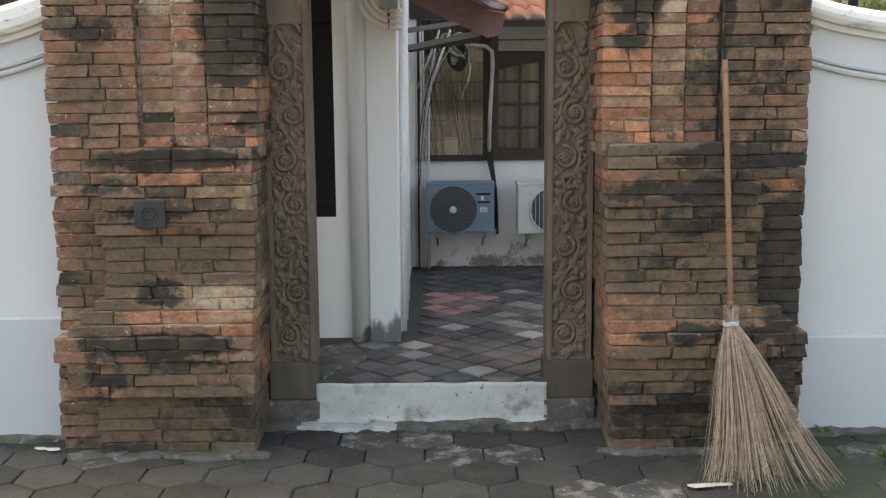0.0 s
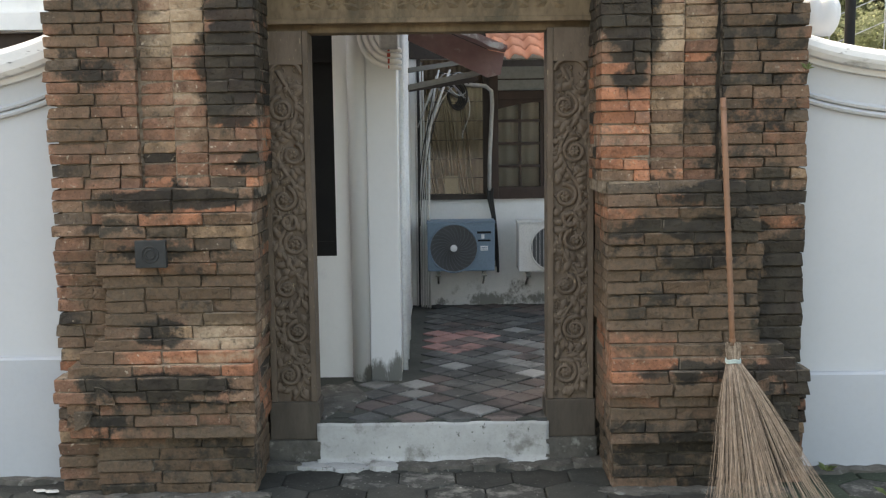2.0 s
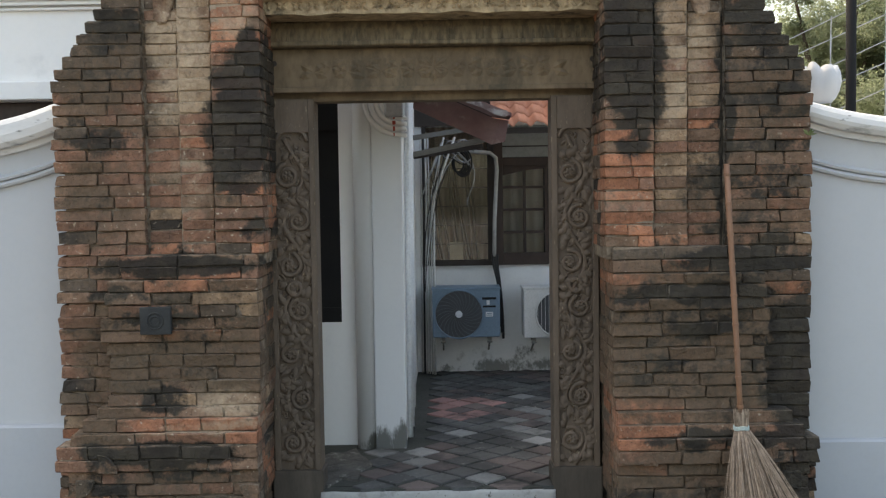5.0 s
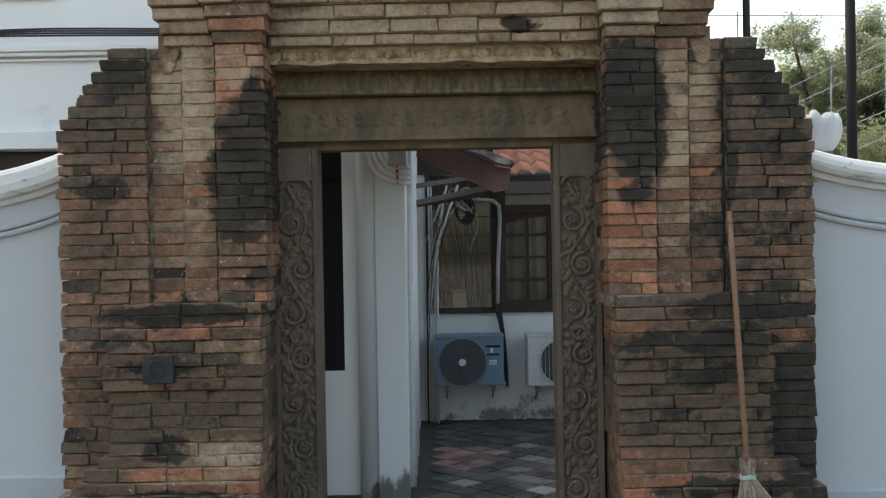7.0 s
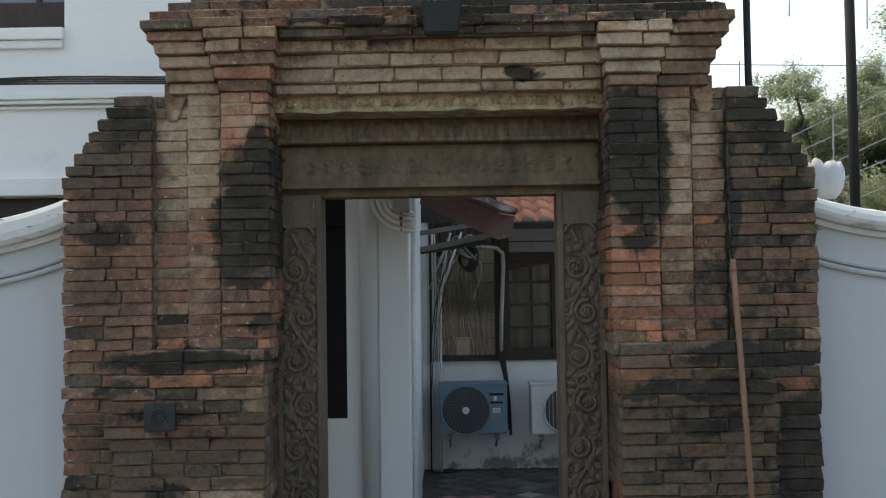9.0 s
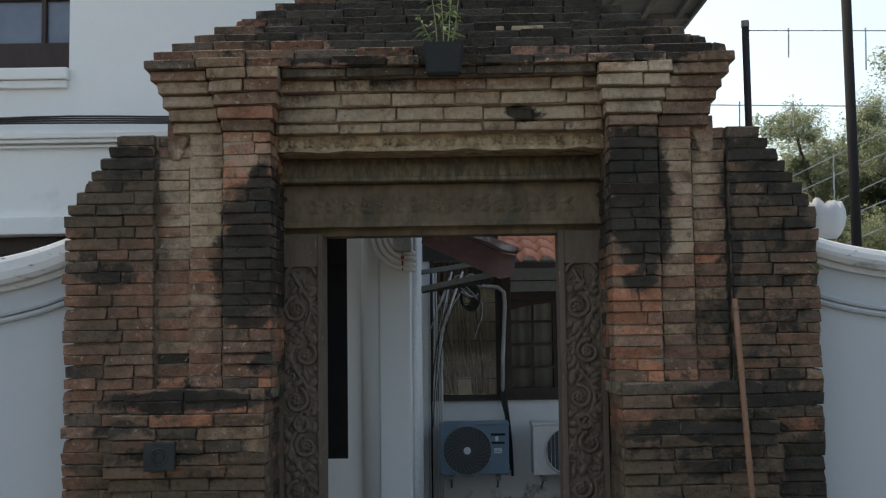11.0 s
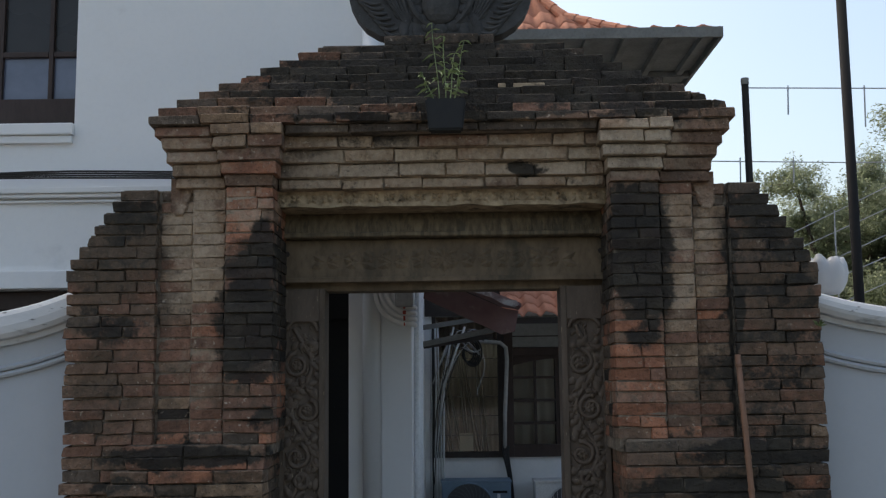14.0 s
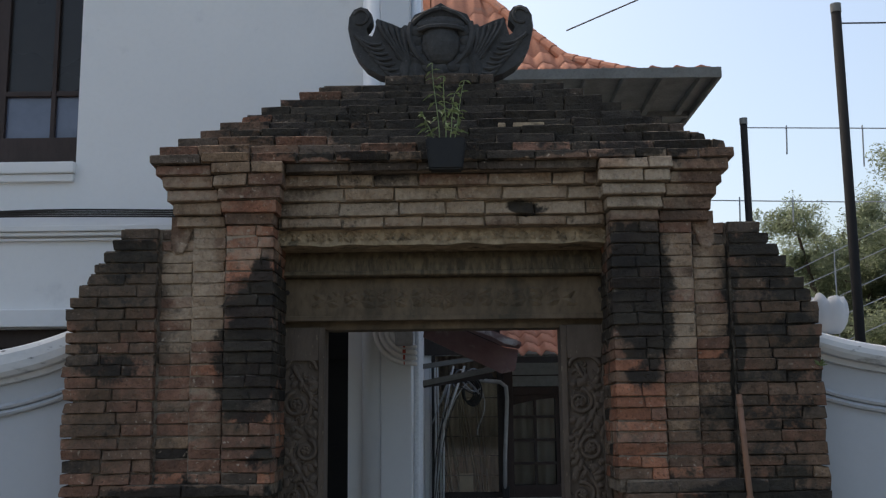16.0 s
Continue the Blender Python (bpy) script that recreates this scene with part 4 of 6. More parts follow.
# canopy over the yard
can = thing("canopy", "faded maroon sheet canopy with dark timber brackets", "canopy")
b = extrude_outline(bmesh.new(), [(-0.30, 2.60), (-0.30, 2.42), (0.34, 2.115), (0.44, 2.135), (0.47, 2.29), (0.36, 2.31)], 7.9, 7.93)
part("fascia", b, MAROON, can, "faded maroon sloping fascia sheet")
b = extrude_outline(bmesh.new(), [(-0.30, 2.64), (-0.30, 2.61), (0.36, 2.315), (0.47, 2.295), (0.47, 2.32)], 7.55, 7.898)
part("sheet", b, MAROON, can)
b = extrude_outline(bmesh.new(), [(0.077, 2.444), (0.153, 2.396), (0.258, 2.360), (0.344, 2.310), (0.421, 2.290), (0.455, 2.310), (0.435, 2.338), (0.364, 2.345), (0.278, 2.389), (0.182, 2.431), (0.096, 2.472)], 7.525, 7.548, bevel=0.004)
part("torn_edge", b, material("peeling_sheet_edge", (0.40, 0.37, 0.35), (0.20, 0.12, 0.11), 0.7, 30, 12, 0.8, 0.3, stain=(0.14, 0.09, 0.085), stain_scale=14, stain_cut=0.52), can, "pale curled and peeling sheet edge")
for z0, z1, y, wood in ((2.075, 2.112, 8.5, DARK_WOOD), (2.215, 2.252, 8.3, FASCIA)):
    part("bracket_beam", boxed(HOUSE_X, 0.30, y, y + 0.06, z0, z1, turn=Matrix.Rotation(radians(-8), 3, "Y")), wood, can)
part("strut", boxed(HOUSE_X, 0.30, 8.02, 8.06, 2.085, 2.125, turn=Matrix.Rotation(radians(-11), 3, "Y")), FASCIA, can)

# tiled roofs


def tiled_slope(bm, x0, x1, base, profile, wave=0.21, course=0.26, dirn=1):
    """S-tiles on a curved slope: x across, profile gives (run, rise) up the slope from base (y, z)."""
    nx = max(int((x1 - x0) / wave * 14), 8)
    length = profile[-1][0]
    rows_n = int(length / course)

    def rise(r):
        for (r0, h0), (r1, h1) in zip(profile, profile[1:]):
            if r <= r1:
                return h0 + (h1 - h0) * (r - r0) / (r1 - r0)
        return profile[-1][1]

    for k in range(rows_n):
        ra, rb = k * course, (k + 1) * course + 0.03
        prev = None
        for i in range(nx + 1):
            x = x0 + (x1 - x0) * i / nx
            w = wave * (0.125 * math.sin(2 * math.pi * x / wave) + 0.05 * math.sin(4 * math.pi * x / wave + 0.8))
            va = bm.verts.new((x, base[0] + dirn * ra, base[1] + rise(ra) + w + 0.035))
            vl = bm.verts.new((x, base[0] + dirn * ra, base[1] + rise(ra) + w + 0.015))
            vb = bm.verts.new((x, base[0] + dirn * rb, base[1] + rise(rb) + w + 0.010))
            if prev:
                bm.faces.new((prev[0], va, vb, prev[2]))
                bm.faces.new((prev[1], vl, va, prev[0]))
            prev = (va, vl, vb)
    return bm


lean = thing("lean_to_roof", "low orange clay-tiled eave over the yard wall", "roof")
b = tiled_slope(bmesh.new(), 0.36, 1.6, (8.05, 2.26), [(0, 0), (1.0, 0.42)], wave=0.135, course=0.2)
part("roof_tiles", b, ROOF_TILE, lean, "orange clay pantiles", smooth=True)
part("eave_board", boxed(0.36, 1.6, 8.08, 8.12, 2.205, 2.25), DARK_WOOD, lean)

# main roof of the house behind
RX, RY, RZ = 2.49, 9.5, 4.98
roof = thing("hipped_roof", "hipped orange clay-tiled roof with flared eaves and boarded soffit", "roof")
PROFILE = [(0, 0), (0.55, 0.11), (1.3, 0.58), (1.9, 1.34), (4.0, 4.05)]
b = tiled_slope(bmesh.new(), -3.2, RX, (RY, RZ), PROFILE, wave=0.23, course=0.27)
for v in [v for v in b.verts if v.co.x > RX - (v.co.y - RY) + 0.02]:
    v.co.x = RX - (v.co.y - RY) + 0.02
for v in [v for v in b.verts if v.co.x < HOUSE_X + 0.02]:
    v.co.x = HOUSE_X + 0.02
bmesh.ops.dissolve_degenerate(b, dist=1e-4, edges=b.edges)
part("front_slope", b, ROOF_TILE, roof, "faded orange pantiles", smooth=True)
b = tiled_slope(bmesh.new(), -6.0, 0.0, (0, RZ), PROFILE, wave=0.23, course=0.27)
for v in b.verts:
    run, along = v.co.y, -v.co.x
    along = max(along, run)
    v.co.x, v.co.y = RX - run, RY + along
part("side_slope", b, ROOF_TILE, roof, smooth=True)
b = bmesh.new()
hip = [(0.45, 0.085), (0.55, 0.11), (0.95, 0.36), (1.3, 0.585), (1.6, 0.96), (1.9, 1.345), (2.6, 2.25), (4.0, 4.05)]
for (r0, h0), (r1, h1) in zip(hip, hip[1:]):
    for k in range(3):
        f0, f1 = k / 3, (k + 1) / 3 + 0.06
        p = [Vector((RX - (r0 + (r1 - r0) * f), RY + (r0 + (r1 - r0) * f), RZ + 0.03 + h0 + (h1 - h0) * f)) for f in (f0, f1)]
        tube(b, p, 0.060, 0.050, sides=10)
part("hip_ridge", b, ROOF_TILE, roof, "rounded ridge tiles along the hip")
part("fascia", boxed(HOUSE_X + 0.02, RX + 0.02, RY - 0.03, RY, RZ - 0.07, RZ + 0.03, bevel=0.004), FASCIA, roof, "grey eaves fascia board")
part("fascia", boxed(RX - 0.01, RX + 0.02, RY + 0.002, RY + 6, RZ - 0.07, RZ + 0.03), FASCIA, roof)
part("soffit", boxed(HOUSE_X + 0.02, RX - 0.012, RY + 0.002, RY + 6.0, RZ - 0.01, RZ + 0.005), FASCIA, roof, "grey boarded soffit")
for k in range(8):
    part("rafter", boxed(-0.2 + 0.36 * k, -0.14 + 0.36 * k, RY + 0.01, RY + 1.2, RZ - 0.07, RZ - 0.012), FASCIA, roof)
for k in range(5):
    part("rafter", boxed(1.25, RX - 0.02, RY + 1.25 + 0.5 * k, RY + 1.32 + 0.5 * k, RZ - 0.07, RZ - 0.012), FASCIA, roof)
solid("wall_back_house", boxed(HOUSE_X + 0.03, 1.35, RY + 1.1, RY + 6.0, 0.0, RZ - 0.02), BLUEWHITE, "white wall of the house under the hipped roof", "wall", kind="structure")

# steel posts, wires, trees beyond the east wall


def steel_post(x, y, top, label, slim=1.0):
    p = thing("steel_post", label, "post", (0, 0, 0), group="steel posts beyond the wall")
    b = bmesh.new()
    tube(b, [(x, y, -0.03), (x, y, top)], 0.045 * y / 7.0 * 0.86 * slim, sides=16)
    part("pole", b, STEEL_BLACK, p, smooth=True)
    b = bmesh.new()
    r = 0.05 * y / 7.0 * 0.86 * slim
    tube(b, [(x, y, top - 0.01), (x, y, top + 0.05)], r, sides=16)
    part("cap", b, FASCIA, p, "grey end cap")


steel_post(2.668, 7.0, 4.55, "tall black steel post behind the white wall", 0.85)
steel_post(2.715, 9.58, 4.49, "tall black steel post behind the white wall", 0.62)
for px, py, pz in ((8.0, 6.9, 4.6), (9.0, 9.5, 5.2), (7.0, 9.3, 5.2), (9.0, 10.5, 4.5), (1.5, 10.5, 4.1), (9.0, 7.55, 8.3)):
    steel_post(px, py, pz, "tall black steel post of the fence line")


def wire(pts, r, mat, label, stubs=0, stub=0.2):
    w = thing("fence_wire", label, "wire", group="fence wires")
    b = bmesh.new()
    tube(b, pts, r, sides=5)
    part("strand", b, mat, w)
    a, c = Vector(pts[0]), Vector(pts[-1])
    for k in range(stubs):
        q = a.lerp(c, (k + 0.6) / stubs)
        b = bmesh.new()
        tube(b, [q + Vector((0, 0, 0.02)), q - Vector((0.01, 0, stub * (0.75 + 0.5 * ((k * 37) % 10) / 10)))], r * 1.3, sides=5)
        part("stay", b, GALVANISED, w)


wire([(2.66, 7.0, 4.46), (4.0, 6.95, 4.44), (8.0, 6.9, 4.45)], 0.006, CABLE_BLACK, "dark barbed wire strung from a steel post")
wire([(2.69, 9.58, 4.45), (4.2, 9.5, 4.40), (9.0, 9.5, 4.36)], 0.006, GALVANISED, "thin fence wire with short pale stays", 9, 0.34)
wire([(1.5, 10.5, 3.98), (4.0, 10.5, 3.92), (9.0, 10.5, 3.9)], 0.006, GALVANISED, "thin fence wire with short pale stays", 14, 0.30)
for k in range(5):
    wire([(2.69, 9.58, 2.10 + 0.05 * (k % 2) + 0.20 * k), (4.6, 9.45, 2.92 + 0.22 * k), (7.0, 9.3, 3.95 + 0.25 * k)], 0.0045, GALVANISED, "sagging galvanised wire with short pale stays", 9, 0.28)
b = bmesh.new()
tube(b, [(1.27, 11.16, 6.03), (9.0, 7.55, 8.18)], 0.009, sides=5)
solid("overhead_cable", b, CABLE_BLACK, "thin dark overhead cable from the roof", "cable")


def tree(x, y, height, spread, leaves, seed, label, low=0.25):
    rng = random.Random(seed)
    t = thing("tree", label, "tree", (0, 0, 0), group="trees beyond the wall")
    b = bmesh.new()
    base = Vector((x, y, -0.05))
    fork = base + Vector((0.1, 0, height * 0.3))
    tube(b, [base, base.lerp(fork, 0.5) + Vector((0.05, 0, 0)), fork], 0.16, 0.11, sides=10)
    tips = []
    for k in range(9):
        a = 2 * math.pi * k / 9 + rng.uniform(-0.3, 0.3)
        out = spread * rng.uniform(0.45, 0.85)
        tip = fork + Vector((out * math.cos(a), out * math.sin(a), height * rng.uniform(0.15, 0.62)))
        mid = fork.lerp(tip, 0.5) + Vector((0, 0, 0.25))
        tube(b, [fork, mid, tip], 0.06, 0.015, sides=6)
        tips += [tip, mid, mid.lerp(tip, 0.5)]
        for j in range(3):
            q = mid.lerp(tip, rng.uniform(0.2, 1.0))
            e = q + Vector((rng.uniform(-1, 1), rng.uniform(-1, 1), rng.uniform(-0.4, 0.9))) * spread * 0.38
            tube(b, [q, e], 0.02, 0.006, sides=5)
            tips.append(e)
    part("trunk", b, BARK, t)
    verts, faces = [], []
    clumps = []
    for c in tips:
        for j in range(12):
            g = Vector((rng.gauss(0, 1), rng.gauss(0, 1), rng.gauss(0, 0.8)))
            clumps.append(c + g * min(1.0, 1.5 / g.length) * spread * 0.15)
    for k in range(leaves):
        c = rng.choice(clumps)
        g = Vector((rng.gauss(0, 1), rng.gauss(0, 1), rng.gauss(0, 0.8)))
        p = c + g * min(1.0, 1.7 / g.length) * spread * 0.065
        if p.z < height * low:
            continue
        s = rng.uniform(0.016, 0.038)
        u = Vector((rng.uniform(-1, 1), rng.uniform(-1, 1), rng.uniform(-1, 0.4))).normalized()
        w = u.orthogonal().normalized() * s * 0.42
        n = len(verts)
        verts += [p - u * s, p + w, p + u * s, p - w]
        faces.append((n, n + 1, n + 2, n + 3))
    me = bpy.data.meshes.new("crown")
    me.from_pydata(verts, [], faces)
    me.materials.append(TREE_LEAF)
    ob = new("crown", me)
    ob.parent = t
    tagged(ob, kind="stuff")
    return t


tree(5.55, 15.5, 5.6, 1.05, 70000, 3, "leafy green tree with an uneven crown beyond the wall", 0.1)
tree(6.6, 13.0, 6.2, 1.7, 90000, 5, "feathery olive-green tree beyond the wall", 0.1)
tree(8.6, 15.0, 7.2, 2.0, 90000, 8, "feathery olive-green tree beyond the wall", 0.1)
tree(7.3, 19.0, 6.2, 1.7, 80000, 11, "leafy green tree with an uneven crown beyond the wall", 0.1)
tree(9.6, 19.5, 7.4, 2.0, 70000, 14, "leafy green tree with an uneven crown beyond the wall", 0.1)
tree(7.2, 17.0, 3.6, 2.2, 80000, 15, "bushy green tree with a low spreading crown", 0.05)

# ---- door frame and threshold ----
DOOR_Y = 5.40
frame_ob = thing("door_frame", "weathered carved wooden door frame with scrolling vine relief", "door frame")


def scroll(cx, cz, r, turns, a0, hand, y):
    n = int(14 * turns)
    return [(cx + hand * (r * (1 - 0.82 * i / n)) * math.cos(a0 + 2 * math.pi * turns * i / n), y, cz + (r * (1 - 0.82 * i / n)) * math.sin(a0 + 2 * math.pi * turns * i / n)) for i in range(n + 1)]


def petal(bm, x, y, z, length, width, angle, lift=0.012):
    u = Vector((math.cos(angle), 0, math.sin(angle)))
    w = Vector((-u.z, 0, u.x))
    c = Vector((x, y, z))
    ring = [c, c + u * length * 0.35 + w * width, c + u * length * 0.75 + w * width * 0.7, c + u * length, c + u * length * 0.75 - w * width * 0.7, c + u * length * 0.35 - w * width]
    vs = [bm.verts.new(p) for p in ring]
    top = bm.verts.new(c + u * length * 0.5 + Vector((0, -lift, 0)))
    for i in range(6):
        bm.faces.new((vs[i], vs[(i + 1) % 6], top))


def jamb(x0, x1, lean, seed):
    rng = random.Random(seed)
    y = DOOR_Y
    b = boxed(x0, x1, y + 0.012, y + 0.16, 0.16, 2.245, bevel=0.004)
    post = part("jamb", b, CARVED, frame_ob)
    part("foot_block", boxed(x0 - 0.012, x1 + 0.012, y - 0.014, y + 0.165, 0.135, 0.335, bevel=0.008), DAMP_WOOD, post, "plain squared foot block")
    for a, c in ((x0, x0 + 0.030), (x1 - 0.030, x1)):
        part("border", boxed(a, c, y - 0.010, y + 0.02, 0.337, 2.243, bevel=0.003), CARVED, post)
    part("border", boxed(x0 + 0.031, x1 - 0.031, y - 0.010, y + 0.02, 2.075, 2.243, bevel=0.003), CARVED, post)
    b = bmesh.new()
    cx, half = (x0 + x1) / 2, (x1 - x0) / 2 - 0.034
    yy = y + 0.008
    wavelen = 0.46

    def stem_x(z):
        return cx + half * 0.62 * math.sin(2 * math.pi * (z - 0.36) / wavelen)

    tube(b, [(stem_x(z), yy, z) for z in [0.345 + 1.70 * i / 120 for i in range(121)]], 0.012, sides=6)
    z, hand = 0.36 + wavelen * 0.25, -1
    while z < 2.02:
        px = cx + hand * half * 0.30
        r = rng.uniform(0.056, 0.068)
        turns = rng.uniform(1.3, 1.75)
        tube(b, scroll(px, z, r, turns, math.pi * 0.5 + rng.uniform(-0.5, 0.5), hand * rng.choice((1, 1, -1)), yy), 0.0135, 0.009, sides=6)
        for k in range(13):
            a = 2 * math.pi * k / 13 + rng.uniform(-0.2, 0.2)
            q = r * rng.uniform(0.95, 1.15)
            lx, lz = px + q * math.cos(a), z + q * math.sin(a) * 1.15
            if abs(lx - cx) < half:
                petal(b, lx, yy - 0.002, lz, rng.uniform(0.045, 0.085), rng.uniform(0.016, 0.024), a + hand * rng.uniform(0.3, 1.4), 0.024)
        for k in range(6):
            petal(b, px, yy - 0.006, z, 0.028, 0.010, 2 * math.pi * k / 6, 0.014)
        # leaves on the far side of the stem
        for k in range(9):
            lz = z + rng.uniform(-0.11, 0.11)
            lx = stem_x(lz)
            a = (0 if hand < 0 else math.pi) + rng.uniform(-1.3, 1.3)
            tube(b, bezier((lx, yy, lz), (lx + 0.02 * math.cos(a), yy - 0.006, lz + 0.03), (lx - 0.5 * hand * 0.05, yy - 0.006, lz + 0.03 * math.sin(a)), (lx - hand * rng.uniform(0.015, 0.04), yy, lz + 0.05 * math.sin(a)), 5), 0.008, 0.004, sides=5)
            petal(b, lx - hand * 0.012, yy - 0.002, lz, rng.uniform(0.045, 0.08), 0.019, a, 0.024)
        z += wavelen / 2
        hand = -hand
    for k in range(150):
        lx, lz = rng.uniform(x0 + 0.04, x1 - 0.04), rng.uniform(0.36, 2.05)
        r, a0, turn = rng.uniform(0.010, 0.026), rng.uniform(0, 6.28), rng.choice((-1, 1)) * rng.uniform(2.2, 4.6)
        tube(b, [(lx + r * (1 - 0.5 * i / 7) * math.cos(a0 + turn * i / 7), yy + rng.uniform(0, 0.003), lz + 1.2 * r * (1 - 0.5 * i / 7) * math.sin(a0 + turn * i / 7)) for i in range(8)], 0.0075, 0.0045, sides=5)
    for v in b.verts:
        v.co.x = min(max(v.co.x, x0 + 0.028), x1 - 0.028)
    tube(b, [(cx + 0.034 * math.cos(a), yy - 0.006, 1.275 + 0.034 * math.sin(a)) for a in [2 * math.pi * i / 20 for i in range(21)]], 0.012, sides=6, cap=False)
    for s in (-1, 1):
        tube(b, bezier((cx, yy - 0.008, 2.12), (cx + s * 0.03, yy - 0.008, 2.06), (cx + s * half * 0.7, yy - 0.008, 2.10), (cx + s * half * 0.95, yy - 0.008, 2.03), 8), 0.011, sides=6)
    for v in b.verts:
        v.co += Vector((0.004, 0.002, 0.004)) * noise.noise(v.co * 18)
        v.co.x = min(max(v.co.x, x0 + 0.028), x1 - 0.028)
    bmesh.ops.recalc_face_normals(b, faces=b.faces)
    part("vine_carving", b, CARVED, post, "scrolling vine and rosette carving in relief", smooth=True)
    foot = boxed(x0 - 0.02, x1 + 0.02, y - 0.03, y + 0.2, -0.02, 0.134, bevel=0.01)
    part("footing", foot, CONCRETE, post, "rough grey concrete footing")


jamb(-0.905, -0.668, 0, 1)
jamb(0.535, 0.772, 0, 2)
part("head", boxed(-0.905, 0.775, DOOR_Y + 0.03, DOOR_Y + 0.17, 2.232, 2.30, bevel=0.005), BEAM, frame_ob)
lintel = part("lintel", boxed(-0.91, 0.80, DOOR_Y - 0.03, DOOR_Y + 0.20, 2.285, 2.492, bevel=0.008), BEAM, frame_ob, "carved lintel beam with faint leaf relief")
part("bead", boxed(-0.91, 0.80, DOOR_Y - 0.045, DOOR_Y - 0.02, 2.272, 2.298, bevel=0.005), BEAM, lintel)
b = bmesh.new()
rng = random.Random(3)
for k in range(15):
    x = -0.66 + 1.2 * k / 14
    for a in (0.5, math.pi - 0.5, -0.35, math.pi + 0.35):
        petal(b, x, DOOR_Y - 0.029, 2.375 + 0.02 * (k % 2), rng.uniform(0.06, 0.10), 0.026, a, 0.016)
for k in range(8):
    petal(b, -0.055, DOOR_Y - 0.031, 2.39, 0.075, 0.018, 2 * math.pi * k / 8, 0.016)
bmesh.ops.recalc_face_normals(b, faces=b.faces)
part("leaf_carving", b, BEAM, lintel)
for x in (-0.86, 0.745):
    b = bmesh.new()
    tube(b, [(x, DOOR_Y - 0.036, 2.42), (x, DOOR_Y - 0.02, 2.42)], 0.014, sides=12)
    part("peg", b, DARK_WOOD, lintel)
b = bmesh.new()
cove = [(-0.100, 2.494), (-0.108, 2.500), (-0.108, 2.516), (-0.098, 2.520), (-0.090, 2.545), (-0.070, 2.585), (-0.035, 2.625), (0.22, 2.625), (0.22, 2.494)]
ends = [[b.verts.new((x, DOOR_Y + y, z)) for y, z in cove] for x in [-0.92 + 1.74 * i / 60 for i in range(61)]]
for p, q in zip(ends, ends[1:]):
    for i in range(len(cove)):
        j = (i + 1) % len(cove)
        b.faces.new((p[i], p[j], q[j], q[i]))
b.faces.new(ends[0])
b.faces.new(ends[-1])
bmesh.ops.recalc_face_normals(b, faces=b.faces)
for v in b.verts:
    if v.co.y < DOOR_Y:
        v.co.y += 0.004 * noise.noise(v.co * 30)
        v.co.z += 0.003 * noise.noise(v.co * 9)
upper = part("upper_beam", b, BEAM_STREAKED, frame_ob, "coved beam with worn vertical grooves")
rng = random.Random(5)
for k in range(52):
    x = -0.88 + 1.66 * k / 51 + rng.uniform(-0.01, 0.01)
    if rng.random() < 0.8:
        b = bmesh.new()
        tube(b, [(x, DOOR_Y - 0.097, 2.521), (x, DOOR_Y - 0.088, 2.548), (x + rng.uniform(-0.002, 0.002), DOOR_Y - 0.070, rng.uniform(2.572, 2.588))], rng.uniform(0.004, 0.008), 0.003, sides=5)
        part("rib", b, BEAM_STREAKED, upper)
band = thing("stone_band", "pale weathered stone band with worn carved relief above the door", "band")
b = boxed(-0.90, 0.80, 5.15, 5.6, 2.627, 2.708)
cut_fine(b, 0.045)
for v in b.verts:
    if v.co.y < 5.2:
        v.co.y += 0.013 * noise.noise(v.co * 16) + 0.008 * noise.noise(v.co * 45)
        if v.co.z < 2.65:
            v.co.z += 0.010 * noise.noise(Vector((v.co.x * 7, 1, 4)))
part("carved_face", b, BAND, band)
rng = random.Random(8)
for k in range(22):
    x = -0.86 + 1.62 * k / 21
    b = bmesh.new()
    for a in (0.6, 2.5, -0.6, -2.5):
        petal(b, x, 5.148, 2.668, rng.uniform(0.03, 0.045), 0.012, a + rng.uniform(-0.2, 0.2), 0.014)
    bmesh.ops.recalc_face_normals(b, faces=b.faces)
    part("leaf_relief", b, BAND, band)

b = boxed(-0.672, 0.54, 5.372, 5.445, -0.03, 0.222)
cut_fine(b, 0.03)
roughen(b, 0.005, 9.0)
for v in b.verts:
    if v.co.z < 0.03 and v.co.y < 5.45:
        v.co.y -= 0.03 + 0.03 * noise.noise(Vector((v.co.x * 4, 0, 1)))
solid("threshold", b, THRESHOLD, "white-painted concrete threshold step, worn and spotted", "threshold", kind="structure", smooth=True)
rng = random.Random(91)
crust = tagged(new("broken_mortar"), "broken crust of pale mortar before the threshold", "mortar", kind="structure")


def slab(x, y, rx, ry, z, thick, seed):
    r = random.Random(seed)
    b = bmesh.new()
    n = 15
    ring = []
    for i in range(n):
        a = 2 * math.pi * i / n
        k = 1 + r.uniform(-0.22, 0.22)
        ring.append((x + rx * k * math.cos(a), y + ry * k * math.sin(a)))
    tilt = r.uniform(-0.03, 0.03)
    up = [b.verts.new((px, py, z + tilt * (px - x) / rx * 0.3 + r.uniform(-0.003, 0.003))) for px, py in ring]
    dn = [b.verts.new((x + (px - x) * 1.06, y + (py - y) * 1.06, z - thick)) for px, py in ring]
    mid = b.verts.new((x, y, z + 0.006))
    for i in range(n):
        j = (i + 1) % n
        b.faces.new((up[i], up[j], mid))
        b.faces.new((dn[i], dn[j], up[j], up[i]))
    bmesh.ops.recalc_face_normals(b, faces=b.faces)
    return b


